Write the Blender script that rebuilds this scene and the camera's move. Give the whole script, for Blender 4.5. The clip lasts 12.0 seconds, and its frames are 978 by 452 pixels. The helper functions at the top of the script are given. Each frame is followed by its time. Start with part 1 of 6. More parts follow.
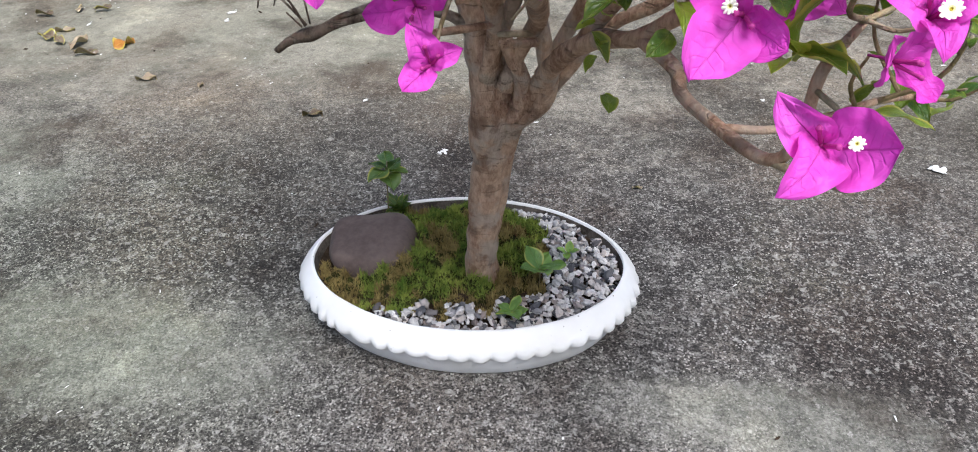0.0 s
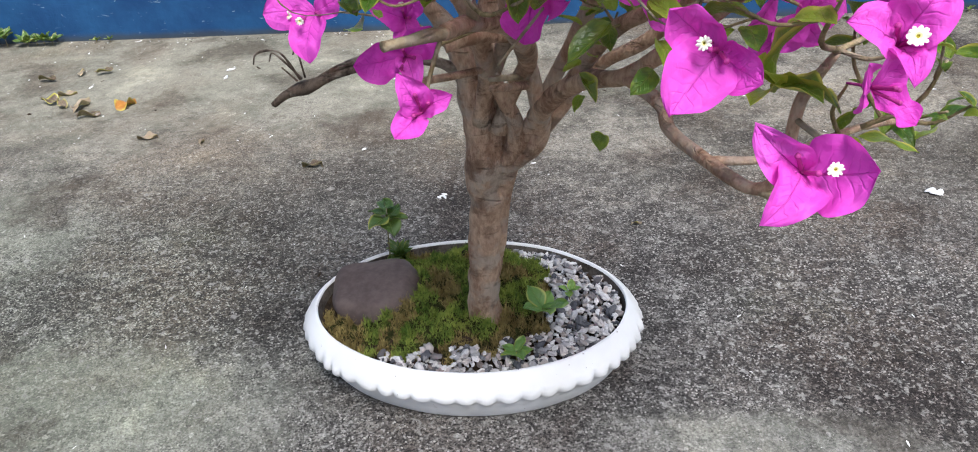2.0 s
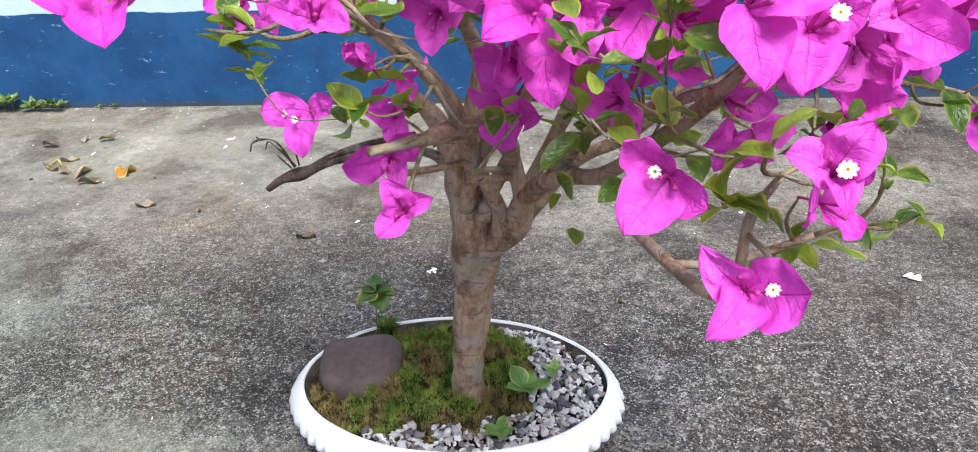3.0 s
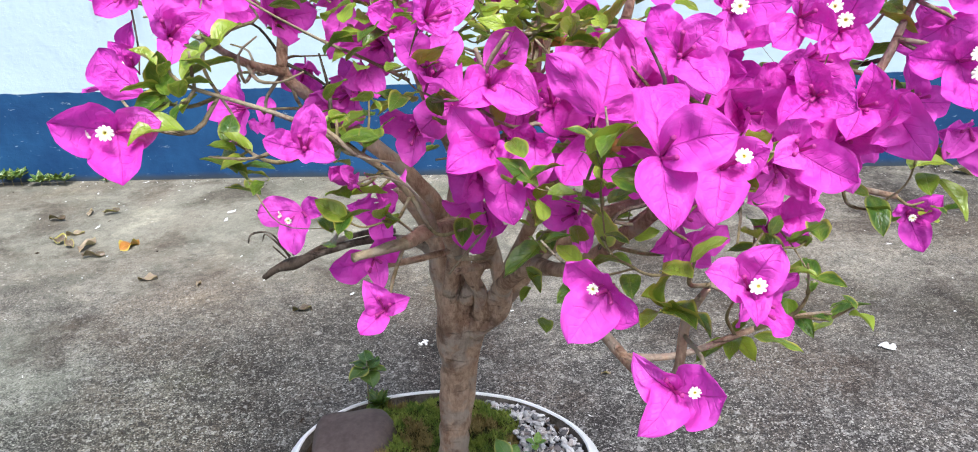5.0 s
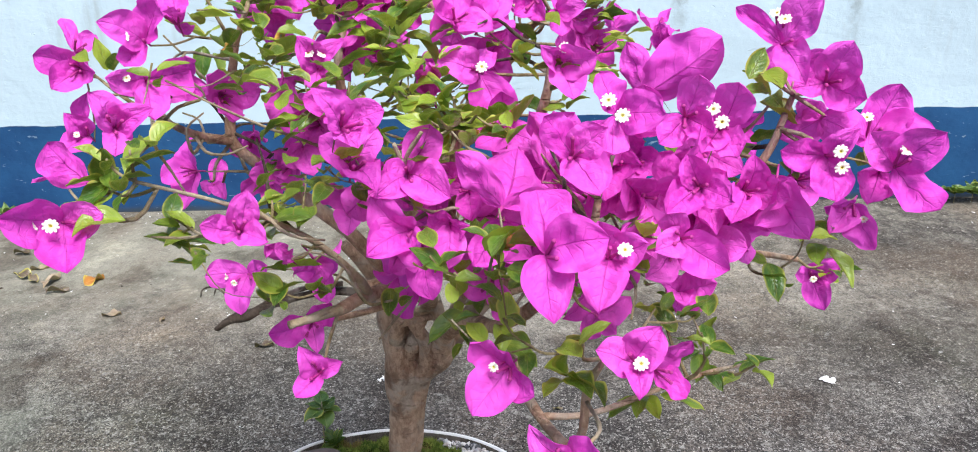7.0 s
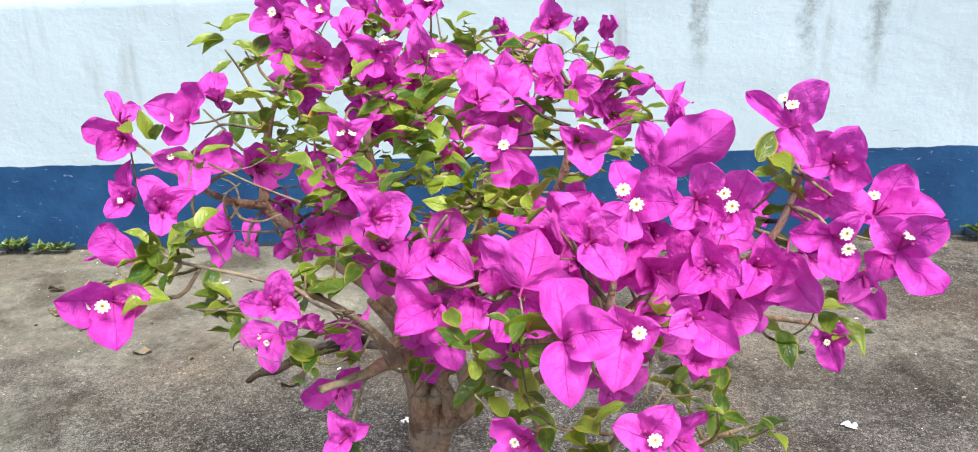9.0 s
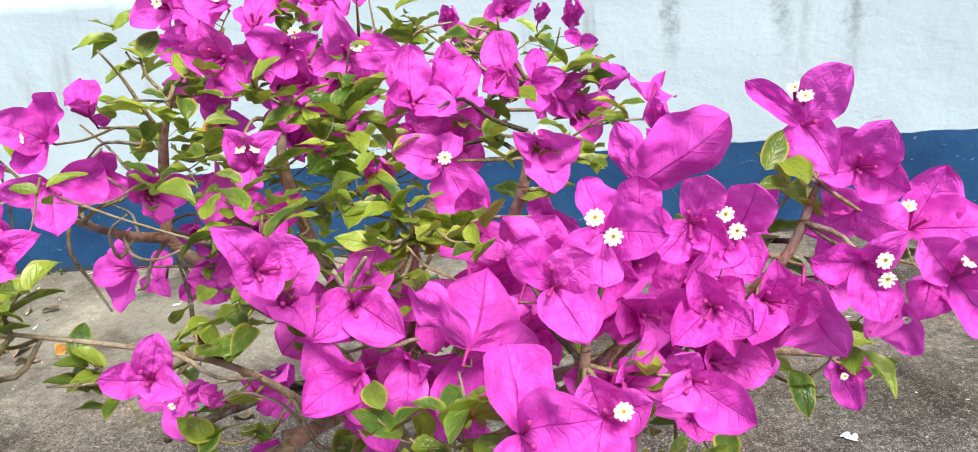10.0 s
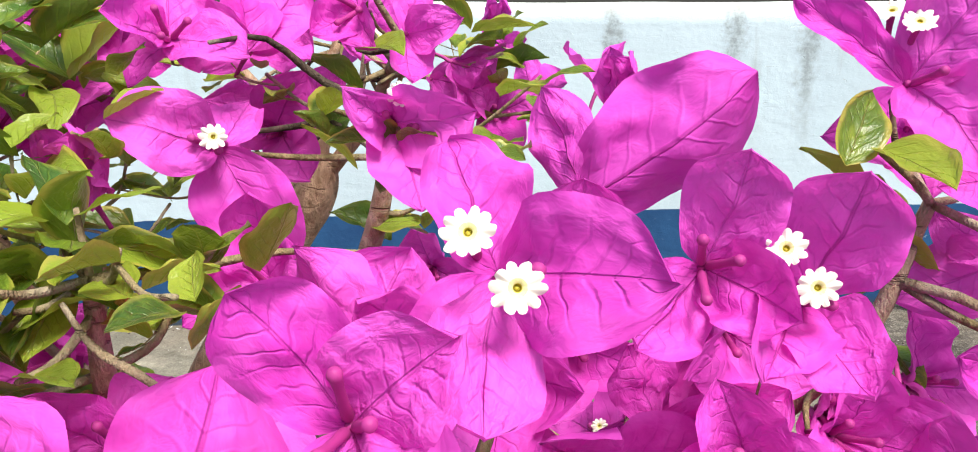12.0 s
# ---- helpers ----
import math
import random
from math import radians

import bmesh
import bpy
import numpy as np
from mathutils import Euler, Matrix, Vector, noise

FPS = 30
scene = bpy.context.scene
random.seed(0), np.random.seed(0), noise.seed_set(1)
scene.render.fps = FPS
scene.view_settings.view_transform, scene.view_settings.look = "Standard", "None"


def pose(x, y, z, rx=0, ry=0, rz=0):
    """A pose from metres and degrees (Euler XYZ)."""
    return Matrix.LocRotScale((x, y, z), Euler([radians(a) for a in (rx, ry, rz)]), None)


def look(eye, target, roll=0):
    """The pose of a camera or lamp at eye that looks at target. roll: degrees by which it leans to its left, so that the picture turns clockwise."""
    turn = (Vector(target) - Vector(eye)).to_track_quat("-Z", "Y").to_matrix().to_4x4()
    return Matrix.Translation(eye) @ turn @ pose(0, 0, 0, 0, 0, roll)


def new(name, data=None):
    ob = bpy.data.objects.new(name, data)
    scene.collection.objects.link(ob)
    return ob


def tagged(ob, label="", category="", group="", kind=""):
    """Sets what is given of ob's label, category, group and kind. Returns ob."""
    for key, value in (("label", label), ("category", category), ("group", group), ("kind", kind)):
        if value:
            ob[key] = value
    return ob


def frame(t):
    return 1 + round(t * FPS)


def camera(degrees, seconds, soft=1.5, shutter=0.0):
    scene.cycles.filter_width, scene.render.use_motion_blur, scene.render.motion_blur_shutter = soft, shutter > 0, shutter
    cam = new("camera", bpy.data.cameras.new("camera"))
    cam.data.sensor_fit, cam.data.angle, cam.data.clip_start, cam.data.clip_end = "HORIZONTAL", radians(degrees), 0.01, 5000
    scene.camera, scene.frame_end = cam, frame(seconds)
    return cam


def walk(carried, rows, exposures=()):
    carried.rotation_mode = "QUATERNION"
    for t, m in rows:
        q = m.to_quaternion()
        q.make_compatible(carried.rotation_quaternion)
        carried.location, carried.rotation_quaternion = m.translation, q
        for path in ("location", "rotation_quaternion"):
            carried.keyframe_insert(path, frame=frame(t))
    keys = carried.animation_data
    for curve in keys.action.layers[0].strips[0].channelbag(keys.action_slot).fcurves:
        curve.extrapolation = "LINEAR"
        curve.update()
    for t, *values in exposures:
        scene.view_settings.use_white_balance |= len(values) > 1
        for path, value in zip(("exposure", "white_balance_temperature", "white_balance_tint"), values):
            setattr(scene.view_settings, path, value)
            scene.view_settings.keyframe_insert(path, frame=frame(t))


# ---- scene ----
cam = camera(64.1, 12.0, soft=1.0)
PATH = [
    (0, (0.14, 0.068, 0.688), (-0.064, 1.685, -0.472), -0.7),
    (0.5, (0.139, 0.065, 0.687), (-0.132, 1.671, -0.473), -4.7),
    (1, (0.141, 0.059, 0.692), (-0.113, 1.73, -0.378), -5.1),
    (1.5, (0.144, 0.062, 0.692), (-0.075, 1.736, -0.379), -4.1),
    (2, (0.146, 0.062, 0.691), (-0.073, 1.738, -0.378), -3.4),
    (2.5, (0.151, 0.061, 0.698), (-0.081, 1.766, -0.321), -3.1),
    (3, (0.161, 0.049, 0.723), (-0.05, 1.808, -0.205), -1.9),
    (3.5, (0.166, 0.046, 0.734), (-0.09, 1.83, -0.131), -2.5),
    (3.7, (0.168, 0.04, 0.744), (-0.047, 1.866, -0.044), -1.0),
    (5.3, (0.197, 0.009, 0.783), (-0.001, 1.834, -0.011), -2.8),
    (5.5, (0.206, 0.007, 0.792), (0.039, 1.839, 0.008), -2.9),
    (6, (0.227, -0.002, 0.812), (0.124, 1.843, 0.046), -2.0),
    (6.5, (0.231, -0.008, 0.82), (0.103, 1.842, 0.07), -1.7),
    (8.3, (0.223, -0.019, 0.847), (0.028, 1.822, 0.089), -1.8),
    (8.5, (0.224, -0.018, 0.851), (0.023, 1.823, 0.095), -1.8),
    (9, (0.232, -0.026, 0.87), (0.021, 1.839, 0.181), -2.1),
    (9.5, (0.239, -0.007, 0.876), (0.08, 1.85, 0.152), -2.4),
    (10, (0.242, 0.099, 0.847), (0.09, 1.967, 0.15), -3.7),
    (10.5, (0.229, 0.214, 0.805), (0.159, 2.112, 0.178), -2.7),
    (11, (0.255, 0.276, 0.781), (0.174, 2.188, 0.2), -2.7),
    (11.5, (0.265, 0.306, 0.761), (0.296, 2.224, 0.195), -0.0),
    (12, (0.266, 0.319, 0.756), (0.282, 2.248, 0.226), -0.3),
]
walk(cam, [(t, look(eye, target, roll)) for t, eye, target, roll in PATH], [(0, 0.95, 6080, 10), (2.1, 0.96, 6050, 10), (3, 1.18, 6000, 10), (3.7, 1.21, 6000, 10), (6, 1.05, 6020, 10), (9, 1.0, 6450, 10), (12, 1.08, 6750, 10)])

# ---- light ----
world = bpy.data.worlds.new("sky")
scene.world = world
world.use_nodes = True
sky = world.node_tree.nodes.new("ShaderNodeTexSky")
sky.sky_type, sky.sun_disc = "NISHITA", False
SUN_HEIGHT, SUN_TURN = 60.0, 152.0
sky.sun_elevation, sky.sun_rotation = radians(SUN_HEIGHT), radians(SUN_TURN)
sky.dust_density, sky.air_density, sky.ozone_density = 4.0, 1.0, 1.0
back = world.node_tree.nodes["Background"]
back.inputs["Strength"].default_value = 0.077
world.node_tree.links.new(sky.outputs[0], back.inputs["Color"])
sun = new("sun", bpy.data.lights.new("sun", "SUN"))
sun.data.energy, sun.data.angle, sun.data.color = 2.55, radians(22), (1.0, 0.965, 0.91)
sun_from = Vector((math.sin(radians(SUN_TURN)) * math.cos(radians(SUN_HEIGHT)), math.cos(radians(SUN_TURN)) * math.cos(radians(SUN_HEIGHT)), math.sin(radians(SUN_HEIGHT))))
sun.matrix_basis = look(sun_from * 20, (0, 0, 0))


# ---- materials ----
class Graph:
    """A node material under construction."""

    def __init__(self, name, rough=0.6, spec=0.4):
        self.mat = bpy.data.materials.new(name)
        self.mat.use_nodes = True
        self.nodes, self.links = self.mat.node_tree.nodes, self.mat.node_tree.links
        self.bsdf, self.out = self.nodes["Principled BSDF"], self.nodes["Material Output"]
        self.bsdf.inputs["Roughness"].default_value = rough
        self.bsdf.inputs["Specular IOR Level"].default_value = spec

    def put(self, socket, value):
        if isinstance(value, bpy.types.NodeSocket):
            self.links.new(value, socket)
        elif value is not None:
            socket.default_value = value

    def coords(self, kind="Object"):
        return self.nodes.new("ShaderNodeTexCoord").outputs[kind]

    def noise(self, vec, scale, detail=4.0, rough=0.55, distort=0.0):
        n = self.nodes.new("ShaderNodeTexNoise")
        self.links.new(vec, n.inputs["Vector"])
        n.inputs["Scale"].default_value, n.inputs["Detail"].default_value = scale, detail
        n.inputs["Roughness"].default_value, n.inputs["Distortion"].default_value = rough, distort
        return n.outputs["Fac"]

    def cells(self, vec, scale, out="Distance"):
        n = self.nodes.new("ShaderNodeTexVoronoi")
        self.links.new(vec, n.inputs["Vector"])
        n.inputs["Scale"].default_value = scale
        return n.outputs[out]

    def math(self, op, a, b=None, c=None):
        n = self.nodes.new("ShaderNodeMath")
        n.operation = op
        for i, v in enumerate((a, b, c)):
            self.put(n.inputs[i], v)
        return n.outputs[0]

    def ramp(self, fac, lo, hi, a=0.0, b=1.0):
        """fac from lo..hi to a..b, clamped and eased."""
        n = self.nodes.new("ShaderNodeMapRange")
        n.interpolation_type = "SMOOTHSTEP"
        self.put(n.inputs["Value"], fac)
        for key, v in (("From Min", lo), ("From Max", hi), ("To Min", a), ("To Max", b)):
            self.put(n.inputs[key], v)
        return n.outputs[0]

    def mix(self, fac, a, b, how="MIX"):
        n = self.nodes.new("ShaderNodeMix")
        n.data_type, n.blend_type = "RGBA", how
        self.put(n.inputs[0], fac)
        for i, v in ((6, a), (7, b)):
            self.put(n.inputs[i], (*v, 1) if isinstance(v, tuple) else v)
        return n.outputs[2]

    def split(self, vec):
        n = self.nodes.new("ShaderNodeSeparateXYZ")
        self.links.new(vec, n.inputs[0])
        return n.outputs

    def bump(self, height, dist, strength=1.0):
        n = self.nodes.new("ShaderNodeBump")
        n.inputs["Strength"].default_value, n.inputs["Distance"].default_value = strength, dist
        self.links.new(height, n.inputs["Height"])
        self.links.new(n.outputs[0], self.bsdf.inputs["Normal"])
        return n.outputs[0]

    def random(self):
        return self.nodes.new("ShaderNodeObjectInfo").outputs["Random"]

    def colour(self, value):
        self.put(self.bsdf.inputs["Base Color"], (*value, 1) if isinstance(value, tuple) else value)
        return self

    def thin(self, amount, colour, normal=None):
        """Lets part of the light through, as a petal or a leaf does."""
        t, m = self.nodes.new("ShaderNodeBsdfTranslucent"), self.nodes.new("ShaderNodeMixShader")
        self.put(t.inputs["Color"], (*colour, 1) if isinstance(colour, tuple) else colour)
        if normal:
            self.links.new(normal, t.inputs["Normal"])
        m.inputs[0].default_value = amount
        self.links.new(self.bsdf.outputs[0], m.inputs[1])
        self.links.new(t.outputs[0], m.inputs[2])
        self.links.new(m.outputs[0], self.out.inputs["Surface"])


def concrete():
    g = Graph("weathered_concrete", 0.9, 0.2)
    p = g.coords()
    x, y, z = g.split(p)
    big, mid, small = g.noise(p, 1.9, 5, 0.62, 0.5), g.noise(p, 8.0, 6, 0.7), g.noise(p, 55.0, 5, 0.75)
    grain, cell = g.noise(p, 330.0, 4, 0.85), g.split(g.cells(p, 340.0, "Color"))[0]
    grit = g.split(g.cells(p, 190.0, "Color"))[1]

    def dry(cx, cy, rx, ry):
        """A patch with a ragged edge, worn clean, stained or darker."""
        dx, dy = g.math("DIVIDE", g.math("SUBTRACT", x, cx), rx), g.math("DIVIDE", g.math("SUBTRACT", y, cy), ry)
        d = g.math("SQRT", g.math("ADD", g.math("MULTIPLY", dx, dx), g.math("MULTIPLY", dy, dy)))
        return g.ramp(g.math("ADD", d, g.math("MULTIPLY", g.math("SUBTRACT", mid, 0.5), 1.3)), 1.15, 0.35, 0.0, 1.0)

    tone = g.math("ADD", g.math("MULTIPLY", big, 0.75), g.math("MULTIPLY", mid, 0.5))
    c = g.mix(g.ramp(g.math("ADD", tone, g.math("MULTIPLY", g.math("SUBTRACT", g.noise(p, 22.0, 4, 0.65), 0.5), 0.45)), 0.48, 0.76), (0.07, 0.064, 0.061), (0.36, 0.34, 0.31))
    worn = g.math("MAXIMUM", dry(-0.50, 0.72, 0.42, 0.16), g.math("MAXIMUM", dry(-1.0, 1.9, 1.5, 0.6), g.math("MAXIMUM", dry(0.40, 0.69, 0.28, 0.08), dry(-1.1, 1.1, 0.5, 0.3))))
    c = g.mix(g.math("MULTIPLY", worn, 0.55), c, (0.325, 0.33, 0.28))
    # brown stains to the right, darker patches to the left of the bowl
    dark_patches = g.math("MAXIMUM", dry(-0.22, 1.22, 0.48, 0.34), g.math("MAXIMUM", g.math("MAXIMUM", dry(0.64, 1.08, 0.5, 0.42), dry(0.92, 1.35, 0.5, 0.32)), g.math("MAXIMUM", dry(-0.32, 0.92, 0.2, 0.14), dry(-0.55, 0.52, 0.4, 0.16))))
    c = g.mix(g.math("MULTIPLY", dark_patches, 0.62), c, (0.065, 0.056, 0.05))
    c = g.mix(g.ramp(g.noise(p, 2.6, 4, 0.55), 0.45, 0.66, 0.0, 0.6), c, (0.21, 0.165, 0.13))
    c = g.mix(g.ramp(g.noise(p, 3.3, 4, 0.6), 0.54, 0.72, 0.0, 0.35), c, (0.11, 0.125, 0.08))
    rough = g.math("MULTIPLY", g.ramp(worn, 0.0, 1.0, 1.0, 0.45), g.ramp(y, 0.95, 1.5, 1.0, 0.5))
    c = g.mix(g.math("MULTIPLY", g.ramp(small, 0.44, 0.62, 0.0, 0.75), rough), c, (0.035, 0.032, 0.03))
    c = g.mix(g.math("MULTIPLY", g.ramp(cell, 0.55, 0.9, 0.0, 0.5), rough), c, (0.026, 0.022, 0.022))
    c = g.mix(g.math("MULTIPLY", g.ramp(cell, 0.2, 0.06, 0.0, 0.45), rough), c, (0.48, 0.46, 0.44))
    c = g.mix(g.ramp(grit, 0.985, 0.995, 0.0, 0.6), c, (0.5, 0.48, 0.45))
    c = g.mix(g.math("MULTIPLY", g.ramp(grain, 0.46, 0.60, 0.0, 0.85), rough), c, (0.016, 0.015, 0.015))
    c = g.mix(g.math("MULTIPLY", g.ramp(grain, 0.44, 0.34, 0.0, 0.4), rough), c, (0.48, 0.46, 0.44))
    speck = g.split(g.cells(p, 470.0, "Color"))[2]
    c = g.mix(g.math("MULTIPLY", g.ramp(speck, 0.93, 0.97, 0.0, 0.6), rough), c, (0.62, 0.59, 0.55))
    c = g.mix(g.math("MULTIPLY", g.ramp(speck, 0.16, 0.06, 0.0, 0.8), rough), c, (0.010, 0.009, 0.009))
    blotch = g.noise(p, 4.6, 6, 0.68, 0.3)
    c = g.mix(g.ramp(blotch, 0.50, 0.36, 0.0, 0.85), c, g.mix(1.0, c, (0.50, 0.455, 0.44), "MULTIPLY"))
    c = g.mix(g.ramp(blotch, 0.54, 0.68, 0.0, 0.8), c, g.mix(1.0, c, (1.5, 1.48, 1.42), "MULTIPLY"))
    c = g.mix(g.ramp(y, 1.0, 1.5, 0.0, 0.85), c, g.mix(1.0, c, (0.96, 0.92, 0.82), "MULTIPLY"))
    c = g.mix(g.math("MULTIPLY", g.ramp(x, 0.0, -0.5), g.ramp(y, 1.5, 0.9)), c, g.mix(1.0, c, (0.985, 1.04, 0.94), "MULTIPLY"))
    fleck = g.noise(p, 95.0, 3, 0.6, 0.8)
    c = g.mix(g.math("MULTIPLY", g.ramp(fleck, 0.56, 0.68, 0.0, 0.55), rough), c, (0.42, 0.41, 0.38))
    c = g.mix(g.math("MULTIPLY", g.ramp(fleck, 0.44, 0.33, 0.0, 0.6), rough), c, (0.03, 0.028, 0.027))
    g.colour(c)
    g.bump(g.math("ADD", g.math("MULTIPLY", grain, 0.5), g.math("ADD", g.math("MULTIPLY", cell, -0.35), g.math("ADD", small, mid))), 0.004, 0.9)
    return g.mat


def wall_paint():
    g = Graph("painted_plaster_wall", 0.75, 0.25)
    p = g.coords()
    x, y, z = g.split(p)
    wob = g.noise(p, 9.0, 4)
    edge = g.math("ADD", z, g.math("MULTIPLY", wob, 0.016))
    stretch = g.nodes.new("ShaderNodeMapping")
    stretch.inputs["Scale"].default_value = (1.0, 1.0, 0.12)
    g.links.new(p, stretch.inputs[0])
    streak = g.noise(stretch.outputs[0], 9.0, 5, 0.6)
    blot, rag = g.noise(p, 3.0, 5, 0.6), g.noise(p, 26.0, 5, 0.75)
    flat = g.nodes.new("ShaderNodeMapping")
    flat.inputs["Scale"].default_value = (0.5, 1.0, 1.5)
    g.links.new(p, flat.inputs[0])
    flake = g.noise(flat.outputs[0], 48.0, 3, 0.75, 0.8)
    white = g.mix(g.ramp(blot, 0.35, 0.75, 0.0, 0.6), (0.50, 0.63, 0.705), (0.445, 0.575, 0.65))
    high = g.ramp(z, 0.34, 0.62)
    white = g.mix(g.math("MULTIPLY", g.ramp(streak, 0.56, 0.74, 0.0, 0.6), high), white, (0.24, 0.26, 0.26))
    for at, wide, low in ((0.572, 0.036, 0.48), (0.868, 0.04, 0.46), (1.062, 0.042, 0.40), (-0.35, 0.03, 0.5)):
        off = g.math("ABSOLUTE", g.math("SUBTRACT", g.math("ADD", x, g.math("ADD", g.math("MULTIPLY", g.math("SUBTRACT", blot, 0.5), 0.08), g.math("MULTIPLY", g.math("SUBTRACT", rag, 0.5), 0.11))), at))
        run = g.math("MULTIPLY", g.ramp(off, wide, 0.0), g.ramp(g.math("ADD", z, g.math("MULTIPLY", wob, 0.15)), low, 0.78))
        white = g.mix(g.math("MULTIPLY", run, g.ramp(g.noise(p, 40.0, 4, 0.7), 0.3, 0.65, 0.2, 0.75)), white, (0.17, 0.19, 0.195))
    white = g.mix(g.math("MULTIPLY", g.ramp(flake, 0.66, 0.72, 0.0, 0.5), g.ramp(blot, 0.42, 0.6)), white, (0.33, 0.36, 0.36))
    white = g.mix(g.ramp(z, 0.735, 0.775, 0.0, 0.55), white, (0.55, 0.55, 0.5))
    blue = g.mix(g.ramp(g.noise(p, 6.0, 5, 0.65), 0.3, 0.75), (0.010, 0.050, 0.145), (0.018, 0.085, 0.21))
    blue = g.mix(g.ramp(flake, 0.655, 0.70, 0.0, 0.75), blue, (0.26, 0.36, 0.46))
    blue = g.mix(g.ramp(edge, 0.035, 0.01, 0.0, 0.75), blue, (0.05, 0.055, 0.05))
    g.colour(g.mix(g.ramp(edge, 0.2795, 0.2815), blue, white))
    g.bump(g.math("ADD", g.math("ADD", g.noise(p, 5.0, 4, 0.6), g.math("MULTIPLY", rag, 0.2)), g.math("ADD", g.math("MULTIPLY", flake, 0.12), g.ramp(flake, 0.66, 0.70, 0.0, -0.15))), 0.014, 0.6)
    return g.mat


def veins(g, lateral=7.0, slant=0.55):
    """Midrib and side veins of a blade laid out by its own length and width."""
    u, v, _ = g.split(g.coords("UV"))
    side = g.math("ABSOLUTE", g.math("SUBTRACT", v, 0.5))
    mid = g.ramp(side, 0.006, 0.022, 1.0, 0.0)
    bend = g.noise(g.coords("UV"), 2.2, 2)
    along = g.math("SUBTRACT", g.math("ADD", u, g.math("MULTIPLY", bend, 0.22)), g.math("MULTIPLY", side, slant))
    f = g.math("ABSOLUTE", g.math("SUBTRACT", g.math("FRACT", g.math("MULTIPLY", along, lateral)), 0.5))
    lat = g.math("MULTIPLY", g.ramp(f, 0.0, 0.13, 1.0, 0.0), g.ramp(side, 0.45, 0.12, 0.0, 1.0))
    return u, side, mid, lat


def bract_skin():
    g = Graph("magenta_bract", 0.55, 0.25)
    u, side, mid, lat = veins(g)
    p, r = g.coords("Generated"), g.random()
    r2 = g.ramp(g.math("FRACT", g.math("MULTIPLY", r, 7.3)), 0.2, 0.8, 0.25, 1.0)
    base = g.mix(r, (0.67, 0.046, 0.515), (0.86, 0.12, 0.70))
    base = g.mix(g.ramp(g.noise(p, 3.0, 3), 0.3, 0.7, 0.0, 0.5), base, (0.88, 0.155, 0.745))
    # deep shade near the bract's foot, put into the colour
    base = g.mix(g.ramp(u, 0.0, 0.3, 0.5, 0.0), base, (0.5, 0.02, 0.36))
    base = g.mix(g.math("MULTIPLY", lat, 0.09), base, (0.42, 0.012, 0.34))
    base = g.mix(g.math("MULTIPLY", g.math("MULTIPLY", mid, g.ramp(u, 0.3, 0.95, 0.75, 0.2)), r2), base, (0.33, 0.012, 0.20))
    g.colour(base)
    wrinkle = g.math("MULTIPLY", g.noise(g.coords("UV"), 7.0, 3, 0.5, 0.5), g.ramp(g.math("FRACT", g.math("MULTIPLY", r, 3.9)), 0.1, 0.9, 0.6, 1.4))
    net = g.math("MULTIPLY", g.cells(g.coords("UV"), 8.0), 0.22)
    h = g.math("SUBTRACT", g.math("ADD", wrinkle, net), g.math("ADD", g.math("MULTIPLY", mid, 0.5), g.math("MULTIPLY", lat, 0.2)))
    n = g.bump(h, 0.0016, 0.75)
    g.thin(0.31, g.mix(0.6, base, (0.92, 0.09, 0.65)), n)
    return g.mat


def leaf_skin(name, dark, light, thin):
    g = Graph(name, 0.30, 0.62)
    u, side, mid, lat = veins(g, 6.0, 0.7)
    r = g.random()
    base = g.mix(g.ramp(r, 0.1, 1.1), dark, light)
    base = g.mix(g.ramp(g.noise(g.coords("Generated"), 2.5, 3), 0.4, 0.7, 0.0, 0.45), base, light)
    base = g.mix(g.math("MULTIPLY", lat, 0.18), base, light)
    base = g.mix(g.math("MULTIPLY", mid, 0.6), base, (0.36, 0.38, 0.11))
    pale = g.ramp(g.math("FRACT", g.math("MULTIPLY", r, 5.7)), 0.3, 0.9, 0.1, 0.8)
    base = g.mix(g.math("MULTIPLY", g.ramp(g.math("ADD", side, g.math("MULTIPLY", g.noise(g.coords("UV"), 6.0, 3), 0.12)), 0.42, 0.52), pale), base, (0.52, 0.48, 0.09))
    g.colour(base)
    h = g.math("ADD", g.math("SUBTRACT", g.math("MULTIPLY", lat, -0.3), mid), g.noise(g.coords("UV"), 6.0, 3))
    n = g.bump(h, 0.0012, 0.8)
    g.thin(thin, g.mix(0.5, base, (0.35, 0.42, 0.03)), n)
    return g.mat


def plain(name, a, b, scale, rough=0.6, spec=0.35, bump=0.0, fine=6.0, by_object=0.0, kind="Object"):
    """Two tones mixed by coarse and fine noise, with relief."""
    g = Graph(name, rough, spec)
    p = g.coords(kind)
    f = g.math("ADD", g.math("MULTIPLY", g.noise(p, scale, 4), 0.6), g.math("MULTIPLY", g.noise(p, scale * fine, 3, 0.7), 0.4))
    if by_object:
        f = g.math("ADD", f, g.math("MULTIPLY", g.math("SUBTRACT", g.random(), 0.5), by_object))
    g.colour(g.mix(g.ramp(f, 0.35, 0.65), a, b))
    if bump:
        g.bump(f, bump, 0.8)
    return g.mat


